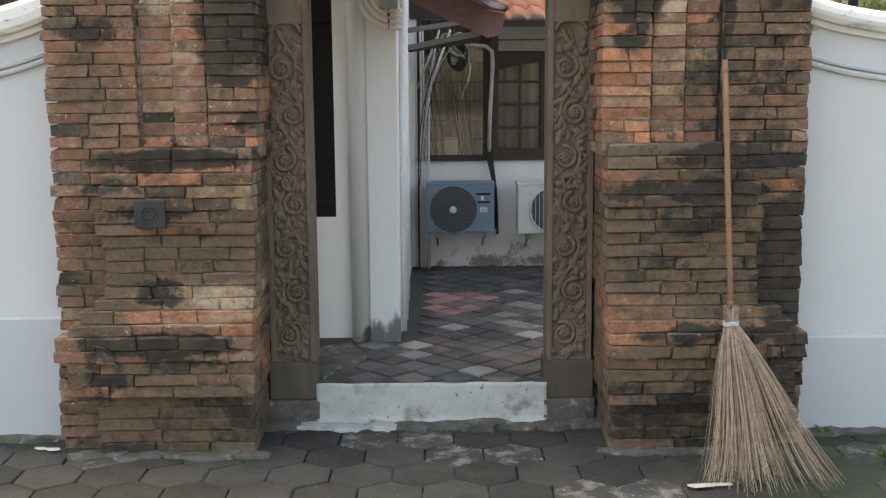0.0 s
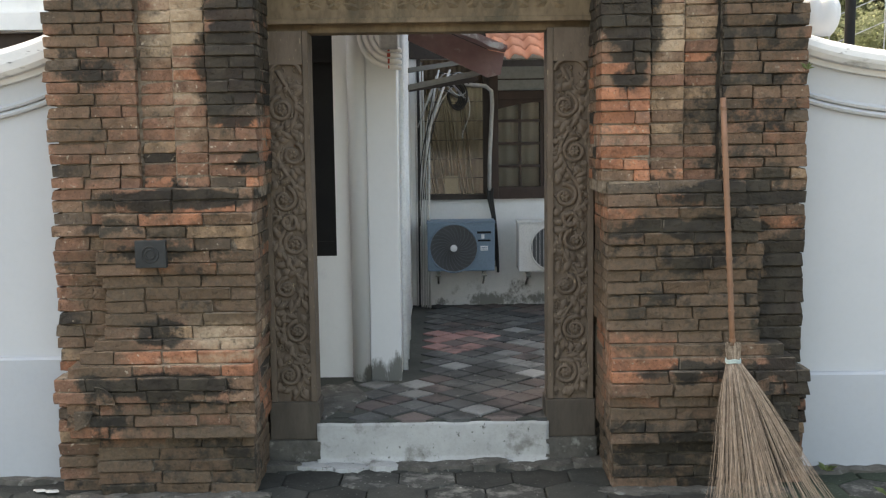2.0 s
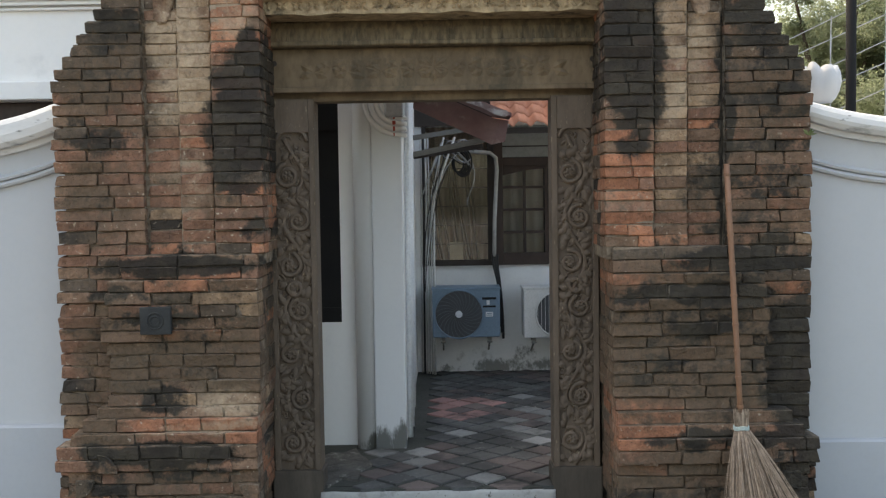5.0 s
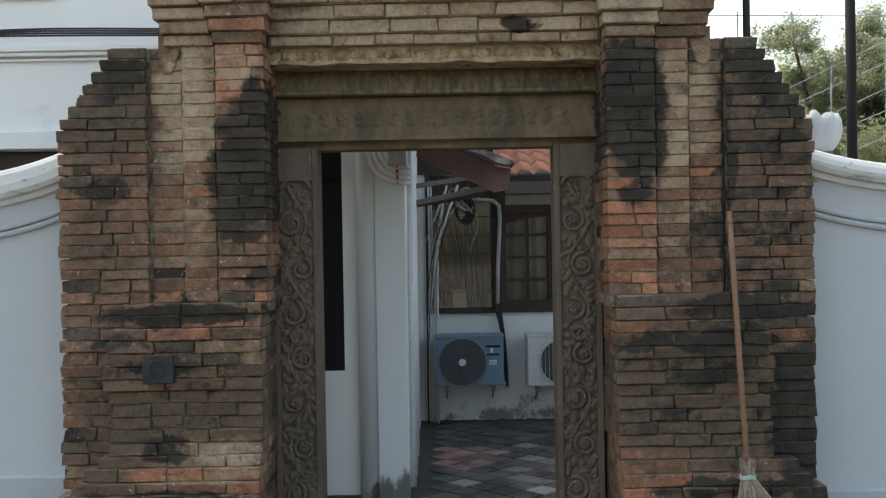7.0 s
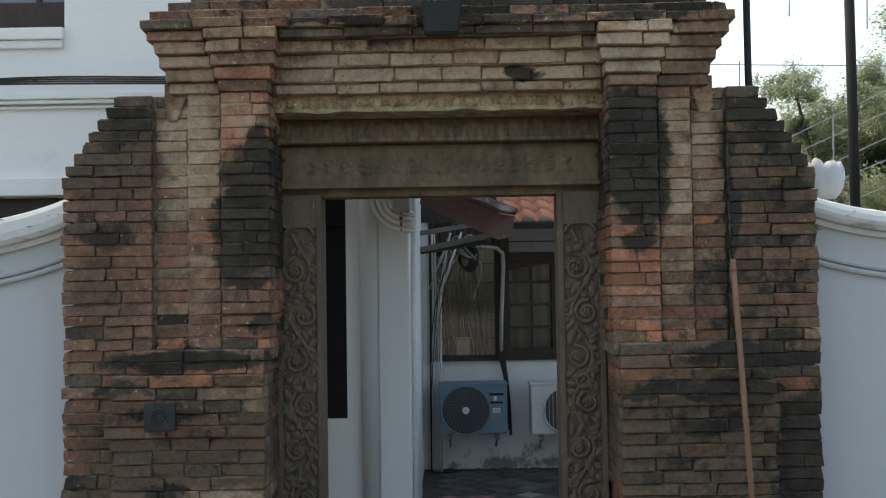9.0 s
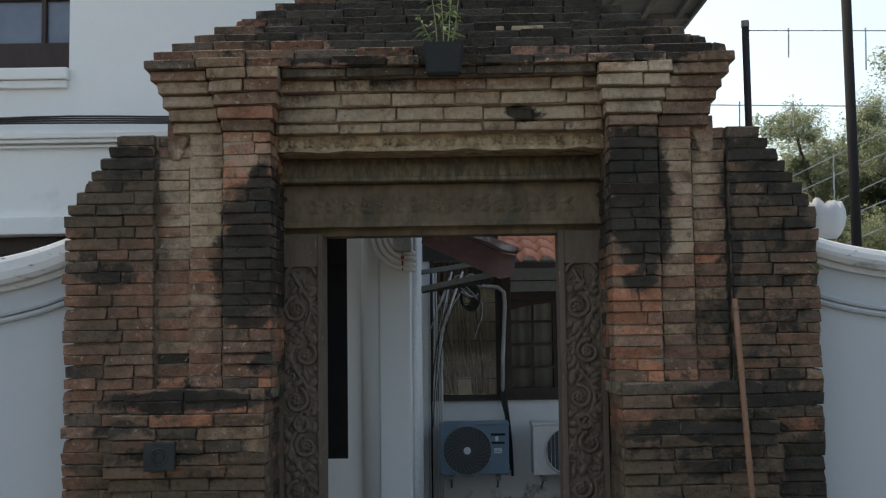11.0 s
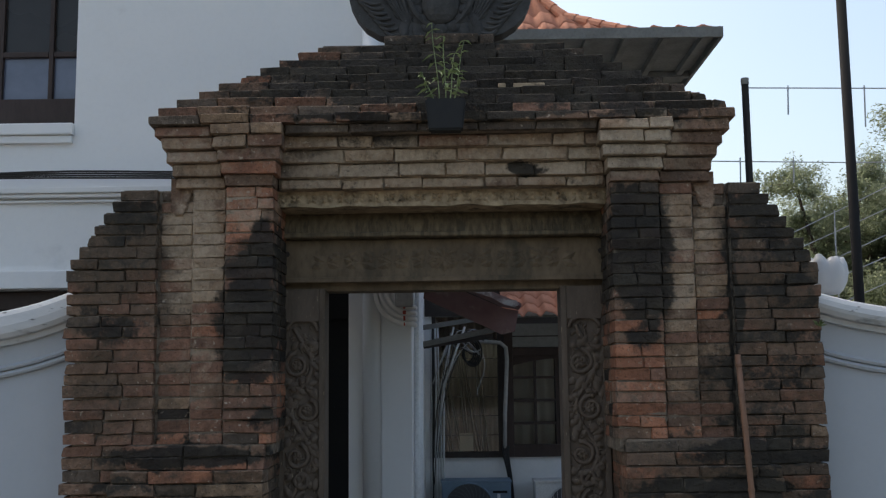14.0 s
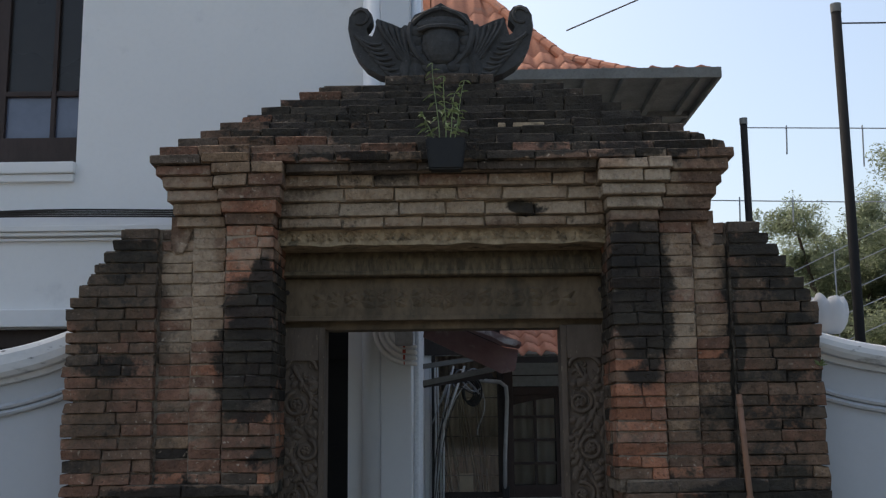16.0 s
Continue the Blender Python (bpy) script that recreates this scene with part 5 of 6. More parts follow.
for k in range(10):
    x = -0.86 + 0.18 * k + rng.uniform(-0.03, 0.03)
    part("mortar_slab", slab(x, 5.325 + rng.uniform(-0.02, 0.02), rng.uniform(0.09, 0.15), rng.uniform(0.045, 0.075), 0.012 + rng.uniform(0, 0.022), 0.05, 300 + k), THRESHOLD if k in (1, 2, 3) else CONCRETE, crust)
for k in range(9):
    for s_ in (-1, 1):
        x = XC + s_ * (0.88 + 0.095 * k) + rng.uniform(-0.02, 0.02)
        part("mortar_slab", slab(x, 4.905 + rng.uniform(-0.02, 0.02), rng.uniform(0.05, 0.10), rng.uniform(0.03, 0.06), 0.008 + rng.uniform(0, 0.012), 0.04, 400 + 2 * k + s_), CONCRETE, crust)

# ---- brick gate ----
TEMPLATES = []
rng = random.Random(17)
for length in (0.10, 0.17, 0.24, 0.32):
    for k in range(3):
        b = bmesh.new()
        box(b, -length / 2, length / 2, 0, 0.14, 0, 0.055)
        bmesh.ops.bevel(b, geom=b.edges[:], offset=rng.uniform(0.0035, 0.0058), segments=1, affect="EDGES")
        for v in b.verts:
            v.co += Vector((rng.uniform(-1, 1) * 0.0036, rng.uniform(-1, 1) * 0.0034, rng.uniform(-1, 1) * 0.0024))
        for chip in range(2):
            end, up = rng.choice((-1, 1)), rng.choice((0.0, 0.055))
            for v in b.verts:
                if v.co.x * end > length / 2 - 0.012 and abs(v.co.z - up) < 0.012 and v.co.y < 0.02:
                    v.co += Vector((-end * rng.uniform(0.001, 0.005), rng.uniform(0.002, 0.008), (0.003 if up == 0 else -0.003)))
        me = mesh_of("brick", b, BRICKS["brown"])
        facing = [Vector((0, 0, 1))] * len(me.vertices)
        for p in sorted(me.polygons, key=lambda q: q.area):
            p.use_smooth = True
            for vi in p.vertices:
                facing[vi] = p.normal.copy()
        me.normals_split_custom_set_from_vertices(facing)
        TEMPLATES.append((length, me))

# soot and weathering regions on the gate: x, z, half width, half height, kind
REGIONS = [
    (-0.98, 2.60, 0.15, 0.16, "orange", 0.75), (-1.27, 2.42, 0.18, 0.32, "tan", 0.6), (0.0, 2.90, 0.85, 0.06, "orange", 0.30), (0.0, 2.80, 0.95, 0.08, "pale", 0.45), (0.0, 2.83, 0.95, 0.16, "tan", 0.8), (-1.08, 2.87, 0.36, 0.13, "tan", 0.6),
    (0.92, 2.88, 0.18, 0.12, "pale", 0.75), (1.16, 2.88, 0.18, 0.2, "brown", 0.8), (1.06, 2.30, 0.09, 0.45, "tan", 0.7), (1.22, 2.3, 0.07, 0.4, "tan", 0.35), (0.88, 1.70, 0.16, 0.16, "orange", 0.5), (0.80, 2.0, 0.05, 0.2, "orange", 0.5),
    (-0.90, 1.70, 0.09, 0.10, "orange", 0.6), (-1.15, 1.34, 0.36, 0.05, "orange", 0.45), (-1.35, 1.12, 0.3, 0.05, "orange", 0.35), (-1.2, 0.66, 0.40, 0.05, "orange", 0.5), (-1.3, 0.30, 0.4, 0.04, "orange", 0.5), (0.95, 0.68, 0.2, 0.09, "orange", 0.6),
    (0.90, 1.35, 0.2, 0.2, "orange", 0.35), (0.1, 3.3, 0.95, 0.24, "grey", 0.5), (-0.9, 3.2, 0.5, 0.2, "grey", 0.3), (0.95, 3.15, 0.4, 0.14, "grey", 0.35), (1.58, 2.4, 0.24, 0.35, "grey", 0.4), (-1.62, 2.45, 0.25, 0.25, "grey", 0.35), (-1.62, 2.45, 0.25, 0.25, "brown", 0.8),
    (1.15, 1.0, 0.45, 0.35, "brown", 0.7), (-1.25, 0.95, 0.4, 0.2, "brown", 0.5), (-1.3, 1.8, 0.6, 0.35, "red", 0.4),
]
BASE_MIX = ["brown"] * 9 + ["red"] * 10 + ["tan"] * 1 + ["orange"] * 2 + ["grey"] * 3 + ["black"]


def brick_kind(x, z, rng):
    for rx, rz, hx, hz, kind, chance in REGIONS:
        d = ((x - rx) / hx) ** 2 + ((z - rz) / hz) ** 2
        if d < 1.25 and rng.random() < chance:
            return kind
    return rng.choice(BASE_MIX)


def brick(parent, x, y, z, length, height, depth, rng, turn=0.0, kind=None, rough=1.0):
    size, me = min(TEMPLATES[rng.randrange(3)::3], key=lambda t: abs(t[0] - length))
    ob = new("brick", me)
    ob.parent = parent
    ob.location = (x, y, z)
    ob.rotation_euler = (radians(rng.uniform(-0.7, 0.7) * rough), radians(rng.uniform(-0.4, 0.4) * rough), radians(turn + rng.uniform(-0.6, 0.6) * rough))
    ob.scale = (length / size, depth / 0.14, height / 0.055)
    ob.material_slots[0].link = "OBJECT"
    ob.material_slots[0].material = BRICKS[kind or brick_kind(x, z, rng)]
    return ob


def course(parent, x0, x1, y, z, h, rng, depth=0.14, jut=0.0055, lengths=(0.13, 0.30), joint=0.003, kind=None):
    """One course of bricks whose front stands at y, from x0 to x1."""
    span = x1 - x0
    if span < 0.04:
        return
    cuts = [0.0]
    while True:
        step = rng.uniform(*lengths)
        if cuts[-1] + step > span - 0.06:
            break
        cuts.append(cuts[-1] + step)
    cuts.append(span)
    for a, c in zip(cuts, cuts[1:]):
        brick(parent, x0 + (a + c) / 2, y + rng.uniform(-1, 1) * jut, z + rng.uniform(-0.0015, 0.0015), c - a - joint, h - rng.uniform(0.0, 0.0035), depth, rng, kind=kind)


def levels(z0, z1, n, rng):
    zs = [z0 + (z1 - z0) * i / n for i in range(n + 1)]
    return [z + (rng.uniform(-0.004, 0.004) if 0 < i < n else 0) for i, z in enumerate(zs)]


def wing_outer(z):
    steps = [(2.33, 1.82), (2.385, 1.785), (2.44, 1.755), (2.495, 1.715), (2.55, 1.68), (2.605, 1.645), (2.66, 1.60), (2.8, 1.56)]
    if z < 0.46:
        return 1.845
    for top, u in steps:
        if z < top:
            return u
    return 1.56


def pedestal(z):
    """Outer edge and front of the stepped pedestal at a height."""
    for top, u, y in ((0.27, 1.62, 4.945), (0.45, 1.74, 4.885), (0.57, 1.79, 4.865), (0.63, 1.72, 4.88), (0.69, 1.665, 4.905), (0.745, 1.61, 4.925), (1.10, 1.555, 4.945), (1.21, 1.57, 4.93), (1.36, 1.545, 4.915), (1.5, 1.48, 4.935)):
        if z < top:
            return u, y
    return None


def core_box(bm, s, u0, u1, y0, y1, z0, z1):
    a, c = XC + s * u0, XC + s * u1
    box(bm, min(a, c), max(a, c), y0, y1, z0, z1)


for s, side in ((-1, "west"), (1, "east")):
    rng = random.Random(40 + s)
    pier = thing("gate_pier", "old red brick gate pier with stepped pedestal, soot-blackened in patches" if s < 0 else "old red brick gate pier with stepped pedestal, blackened at its upper pilaster", "gate pier", group="gate piers", kind="structure")
    wing = thing("gate_wing", "old brick gate wing with stepped sloping shoulder", "gate wing", group="gate wings", kind="structure")

    def run(parent, u0, u1, y, z, h, **k):
        a, c = XC + s * u0, XC + s * u1
        course(parent, min(a, c), max(a, c), y, z, h, rng, **k)

    low, high = levels(0.0, 1.43, 24, rng), levels(1.43, 2.70, 23, rng)
    core = bmesh.new()
    wcore = bmesh.new()
    core_box(core, s, 0.90, 1.03, 5.10, 5.95, 0, 2.70)
    core_box(core, s, 1.03, 1.20, 5.017, 5.95, 1.40, 2.70)
    core_box(core, s, 1.20, 1.378, 5.058, 5.95, 1.40, 2.70)
    core_box(core, s, 0.91, 1.375, 5.12, 5.93, 0, 1.41)
    core_box(core, s, 0.812, 1.03, 4.978, 5.385, 1.432, 2.70)
    core_box(wcore, s, 1.377, 1.755, 5.033, 5.93, 0, 2.31)
    for z0, z1 in zip(low + high[1:-1], low[1:] + high[1:]):
        zc, h = (z0 + z1) / 2, z1 - z0
        w = wing_outer(zc) - (0.022 if s > 0 else 0) - (0 if zc > 2.33 else (0.014 if s < 0 else 0.008))
        jag = rng.uniform(-0.008, 0.008)
        # wing
        p = pedestal(zc)
        if zc > 2.31:
            core_box(wcore, s, 1.377, w - 0.02, 5.029, 5.93, z0, z1)
        if p:
            u, y = p
            if w - u > 0.05:
                run(wing, u + 0.004, w + jag, 5.02, z0, h)
            inner = 0.828 + (0.012 if zc < 0.75 else 0) + (0.02 if zc < 0.27 else 0)
            core_box(core, s, inner + 0.012, u - 0.02, y + 0.014, 5.385, z0, z1)
            run(pier, inner, u + rng.uniform(-0.01, 0.01), y, z0, h, jut=0.0065, lengths=(0.15, 0.34))
            rev, ry = inner, y + 0.145
        else:
            run(wing, (1.379 if s > 0 and zc < 2.4 else 1.372), w + jag, 5.015, z0, h)
            run(pier, 0.80, 1.035, 4.965, z0, h, lengths=(0.10, 0.24))
            run(pier, 1.04, 1.20, 5.005, z0, h, lengths=(0.10, 0.2))
            run(pier, 1.205, 1.365, 5.045, z0, h, lengths=(0.10, 0.2))
            rev, ry = 0.80, 5.11
        # bricks of the reveal, up to the door frame
        cut = ry + rng.uniform(0.08, 0.16)
        for a, c in ((ry + 0.004, cut), (cut + 0.004, 5.385)):
            if zc < 2.64 and c - a > 0.05:
                brick(pier, XC + s * (rev + rng.uniform(0, 0.008)), (a + c) / 2, z0, c - a, h - 0.003, 0.10, rng, turn=90 if s < 0 else -90, rough=0.5)
    core_box(core, s, 0.848, 0.93, 5.415, 5.62, 0, 2.25)
    part("mortar_core", core, MORTAR, pier)
    part("mortar_core", wcore, MORTAR, wing)
    # corbelled capitals: pilaster and side strip
    cap = [(2.70, 2.757, 0.80, 1.04, 4.955, 1.285, 5.0), (2.757, 2.82, 0.785, 1.055, 4.935, 1.30, 4.985), (2.82, 2.88, 0.765, 1.07, 4.915, 1.325, 4.965), (2.88, 2.94, 0.75, 1.09, 4.895, 1.345, 4.945), (2.94, 2.994, 0.75, 1.10, 4.88, 1.375, 4.925)]
    cc = bmesh.new()
    for z0, z1, u0, u1, y, u2, y2 in cap:
        run(pier, u0, u1, y, z0, z1 - z0, jut=0.004, lengths=(0.16, 0.34), kind="pale" if s > 0 and rng.random() < 0.7 else None)
        run(pier, u1 + 0.004, u2, y2, z0, z1 - z0, jut=0.004, lengths=(0.18, 0.34))
        core_box(cc, s, u0 + 0.02, u2 - 0.02, y2 + 0.05, 5.95, z0, z1)
        core_box(cc, s, u0 + 0.02, u1 - 0.02, y + 0.03, y2 + 0.06, z0, z1)
    part("mortar_core", cc, MORTAR, pier)
    b = bmesh.new()
    a = [(1.315, 2.757), (1.315, 2.60), (1.29, 2.575), (1.255, 2.58), (1.235, 2.61), (1.225, 2.65), (1.205, 2.695), (1.165, 2.73), (1.16, 2.757)]
    extrude_outline(b, [(XC + s * u, z) for u, z in a], 5.034, 5.07, bevel=0.005)
    part("scroll_bracket", b, BRICKS["brown"], pier, "worn carved scroll bracket under the cornice")


def quarter(parent, x, z, r, sx, sz, y, kind):
    """A carved quarter round with a raised rim on the face of a pedestal."""
    b = bmesh.new()
    arc = [(x + sx * r * math.cos(a), z + sz * r * math.sin(a)) for a in [math.pi / 2 * i / 10 for i in range(11)]]
    extrude_outline(b, [(x, z)] + arc, y - 0.005, y + 0.03, bevel=0.003)
    tube(b, [(px, y - 0.004, pz) for px, pz in arc], 0.005, sides=6)
    part("carved_end", b, BRICKS[kind], parent)


for holder in [o for o in bpy.data.objects if o.name.startswith("gate_pier")]:
    s = -1 if any(c.location.x < -0.5 for c in holder.children) else 1
    for u, z, r, su, sz, y, kind in ((1.585, 0.472, 0.085, -1, 1, 4.865, "brown"), (0.96, 0.472, 0.062, 1, 1, 4.865, "red"), (0.842, 0.405, 0.085, 1, -1, 4.885, "brown"), (1.70, 0.435, 0.085, -1, -1, 4.885, "grey")):
        quarter(holder, XC + s * u, z, r, s * su, sz, y, kind)

ped = thing("gate_pediment", "stepped brick pediment, black with soot and moss", "pediment", kind="structure")
rng = random.Random(77)
core = bmesh.new()
for z0, z1, y in ((2.705, 2.757, 5.075), (2.757, 2.826, 5.055), (2.826, 2.89, 5.025), (2.89, 2.952, 4.995)):
    course(ped, XC - 0.79, XC + 0.79, y, z0, z1 - z0, rng, jut=0.005, lengths=(0.14, 0.34))
    box(core, XC - 0.80, XC + 0.80, y + 0.02, 5.90, z0, z1)
course(ped, XC - 0.748, XC + 0.748, 4.935, 2.952, 0.043, rng, jut=0.006, lengths=(0.2, 0.36), kind="grey")
box(core, XC - 0.75, XC + 0.75, 4.96, 5.95, 2.952, 2.995)
course(ped, XC - 1.40, XC + 1.40, 4.905, 2.995, 0.047, rng, jut=0.012, lengths=(0.15, 0.32))
box(core, XC - 1.37, XC + 1.37, 4.93, 5.98, 2.995, 3.042)
HALF = [1.392, 1.300, 1.193, 1.092, 0.990, 0.894, 0.797, 0.706, 0.61]
z = 3.042
for k, u in enumerate(HALF):
    y = 4.955 + 0.048 * k
    half = u * (y + 0.05) / 5.08
    h = 0.053
    course(ped, XC - half, XC + half * 1.0, y, z, h, rng, jut=0.012, lengths=(0.13, 0.32))
    box(core, XC - half + 0.03, XC + half - 0.03, y + 0.022, 11.0 - y - 0.08, z, z + h)
    z += h
part("mortar_core", core, MORTAR, ped)
part("brick", boxed(0.30, 0.455, 5.082, 5.12, 3.197, 3.226, bevel=0.006), BAND, ped, "pale freshly broken brick face")
part("brick", boxed(0.225, 0.262, 5.082, 5.12, 3.20, 3.226, bevel=0.006), BAND, ped)
course(ped, XC - 0.30, XC + 0.28, 5.36, z, 0.06, rng, jut=0.006, kind="grey")
b = boxed(XC - 0.28, XC + 0.26, 5.39, 5.66, z, z + 0.057)
part("mortar_core", b, MORTAR, ped)
TOP = z + 0.058

# ---- carved finial figure ----
orn = bmesh.new()
K, OY = 0.00308, 5.42
half = [(0, 0), (88, 0), (108, 6), (130, 20), (146, 40), (156, 62), (162, 90), (160, 112), (152, 126), (140, 131), (128, 127), (120, 117), (119, 106), (125, 97), (130, 90), (127, 80), (120, 76), (116, 88), (111, 108), (98, 104), (84, 98), (70, 92), (58, 88), (52, 88), (52, 104), (46, 114), (28, 122), (14, 128), (0, 136)]
outline = [(XC + K * x, TOP + K * y) for x, y in half] + [(XC - K * x, TOP + K * y) for x, y in half[-2:0:-1]]
extrude_outline(orn, outline, OY, OY + 0.11)
for s in (-1, 1):
    for k in range(7):
        p0 = (XC + s * K * (150 - 9 * k), OY, TOP + K * (78 - 11 * k))
        p1 = (XC + s * K * (104 - 6 * k), OY, TOP + K * (62 - 9 * k))
        tube(orn, bezier(p0, (p0[0] - s * 0.03, OY - 0.01, p0[2] - 0.035), (p1[0] + s * 0.05, OY - 0.012, p1[2] - 0.02), p1, 6), 0.012, 0.008, sides=6)
    for k in range(5):
        p0 = (XC + s * K * (110 - 11 * k), OY, TOP + K * (104 - 4 * k))
        tube(orn, bezier(p0, (p0[0] - s * 0.01, OY - 0.012, p0[2] - 0.06), (XC + s * K * (80 - 4 * k), OY - 0.012, TOP + K * 50), (XC + s * K * (62 - 3 * k), OY, TOP + K * (26 + 2 * k)), 7), 0.013, 0.008, sides=6)
    tube(orn, [(XC + s * K * (140 + 13 * math.cos(a)), OY, TOP + K * (112 + 13 * math.sin(a))) for a in [0.3 + i * 0.42 for i in range(13)]], 0.011, sides=6)
    tube(orn, bezier((XC + s * K * 52, OY, TOP + K * 100), (XC + s * K * 60, OY - 0.02, TOP + K * 70), (XC + s * K * 50, OY - 0.02, TOP + K * 40), (XC + s * K * 22, OY, TOP + K * 22), 9), 0.016, sides=6)
    tube(orn, bezier((XC + s * K * 2, OY - 0.02, TOP + K * 124), (XC + s * K * 20, OY - 0.03, TOP + K * 118), (XC + s * K * 38, OY - 0.02, TOP + K * 110), (XC + s * K * 48, OY, TOP + K * 98), 8), 0.013, sides=6)
def lump(x, z, rx, ry, rz):
    bmesh.ops.create_uvsphere(orn, u_segments=16, v_segments=10, radius=1.0, matrix=Matrix.Translation((XC + K * x, OY, TOP + K * z)) @ Matrix.Diagonal((K * rx, K * ry, K * rz, 1)))


lump(0, 60, 34, 17, 38)
lump(0, 94, 44, 12, 17)
for x, z in ((-42, 84), (-46, 66), (-44, 48), (-36, 32), (-22, 20), (0, 15), (22, 20), (36, 32), (44, 48), (46, 66), (42, 84)):
    lump(x, z, 13, 5, 11)
for x, z, r in ((-62, 74, 13), (62, 74, 13), (-72, 54, 13), (72, 54, 13), (-60, 36, 12), (60, 36, 12), (-40, 12, 12), (40, 12, 12), (-64, 14, 11), (64, 14, 11)):
    lump(x, z, r * 0.8, 4, r * 1.7)
tube(orn, bezier((XC - K * 40, OY - 0.02, TOP + K * 84), (XC - K * 18, OY - 0.055, TOP + K * 90), (XC + K * 18, OY - 0.055, TOP + K * 90), (XC + K * 40, OY - 0.02, TOP + K * 84), 10), 0.014, sides=6)
roughen(orn, 0.004, 22.0)
bmesh.ops.recalc_face_normals(orn, faces=orn.faces)
solid("carved_finial", orn, STONE_DARK, "black carved stone finial with outspread scrolled wings", "statue")

# ---- pot and weed on the pediment ----
pot = thing("flower_pot", "small square black pot with a straggly green weed", "flower pot")
b = bmesh.new()
box(b, -0.096, 0.096, -0.05, 0.05, 0, 0.150)
for v in b.verts:
    if v.co.z < 0.01:
        v.co.x *= 0.82
        v.co.y *= 0.8
    v.co += Vector((-0.035, 4.845, 2.925))
bmesh.ops.bevel(b, geom=b.edges[:], offset=0.008, segments=2, affect="EDGES")
part("pot", b, POT, pot)
weed = thing("weed", "straggly green weed with narrow leaves in a black pot", "plant")
rng = random.Random(12)
for k, (dx, hgt) in enumerate(((-0.035, 0.40), (0.0, 0.33), (0.045, 0.30), (-0.06, 0.16), (0.02, 0.24))):
    base = Vector((-0.035 + dx * 0.8, 4.845, 3.055))
    tip = base + Vector((dx * 0.9 + rng.uniform(-0.02, 0.02), rng.uniform(-0.05, 0.02), hgt))
    pts = bezier(base, base.lerp(tip, 0.35) + Vector((0.012, 0, 0)), base.lerp(tip, 0.7) - Vector((0.012, 0, 0)), tip, 10)
    b = bmesh.new()
    tube(b, pts, 0.0032, 0.0016, sides=5)
    st = part("stem", b, LEAF, weed)
    b = bmesh.new()
    for i in range(2, 11):
        for j in range(2):
            a = rng.uniform(0, 2 * math.pi)
            d = Vector((math.cos(a), math.sin(a) * 0.7, rng.uniform(-0.35, 0.35))).normalized()
            L = rng.uniform(0.03, 0.075) * (1.1 - 0.04 * i)
            w = d.cross(Vector((0, 0, 1))).normalized() * L * 0.16
            p = pts[i]
            vs = [b.verts.new(q) for q in (p, p + d * L * 0.45 + w, p + d * L - Vector((0, 0, L * 0.35)), p + d * L * 0.45 - w)]
            b.faces.new(vs)
    part("leaves", b, LEAF, st)

# ---- broom ----
broom = thing("broom", "palm-rib yard broom with long bamboo handle leaning on the brick pier", "broom")
B_TOP, B_TIE, B_FOOT = Vector((1.295, 4.90, 1.87)), Vector((1.335, 4.80, 0.66)), Vector((1.40, 4.62, 0.0))
b = bmesh.new()
pts = [B_TOP.lerp(B_TIE, t) for t in (0, 0.2, 0.4, 0.6, 0.8, 1.02)]
tube(b, pts, 0.0135, 0.0125, sides=12)
handle = part("handle", b, BAMBOO, broom, "reddish bamboo handle", smooth=True)
for t in (0.04, 0.15, 0.27, 0.38, 0.50, 0.61, 0.71, 0.81, 0.92):
    b = bmesh.new()
    p = B_TOP.lerp(B_TIE, t)
    tube(b, [p + Vector((0, 0, 0.006)), p - Vector((0, 0, 0.006))], 0.0158, sides=12)
    part("node", b, BAMBOO, handle)
rng = random.Random(21)
b = bmesh.new()
for k in range(330):
    fan = rng.uniform(-1, 1)
    deep = rng.uniform(-1, 1) * math.sqrt(1 - fan * fan)
    start = B_TIE + Vector((0.032 * fan + rng.uniform(-0.006, 0.006), 0.022 * deep, rng.uniform(0.04, 0.09)))
    tie = B_TIE + Vector((0.030 * fan, 0.026 * deep, 0))
    spread = 0.21 * fan + (0.20 * fan * fan if fan > 0 else 0.0) + 0.02
    end = Vector((B_TIE.x + spread + rng.uniform(-0.05, 0.05), 4.46 + 0.14 * deep + rng.uniform(-0.06, 0.05), rng.uniform(0.0, 0.05) + (0.12 * rng.random() if k % 6 == 0 else 0)))
    wild = rng.uniform(-0.03, 0.03)
    mid1 = tie.lerp(end, 0.33) + Vector((0.020 * fan + 0.5 * wild, -0.015, 0.0))
    mid2 = tie.lerp(end, 0.7) + Vector((-0.030 * fan + wild, -0.03, -0.035))
    tube(b, [start] + bezier(tie, mid1, mid2, end, 7), rng.uniform(0.0013, 0.0019), 0.0007, sides=4, cap=False)
part("bristles", b, STRAW, broom, "splayed dry palm ribs")["kind"] = "stuff"
b = bmesh.new()
for k in range(3):
    tube(b, [B_TIE + Vector((0.033 * math.cos(a), 0.030 * math.sin(a), -0.005 + 0.006 * k + 0.003 * math.sin(3 * a))) for a in [2 * math.pi * i / 20 for i in range(21)]], 0.004, sides=6, cap=False)
part("binding", b, TWINE, broom, "pale green twine binding")

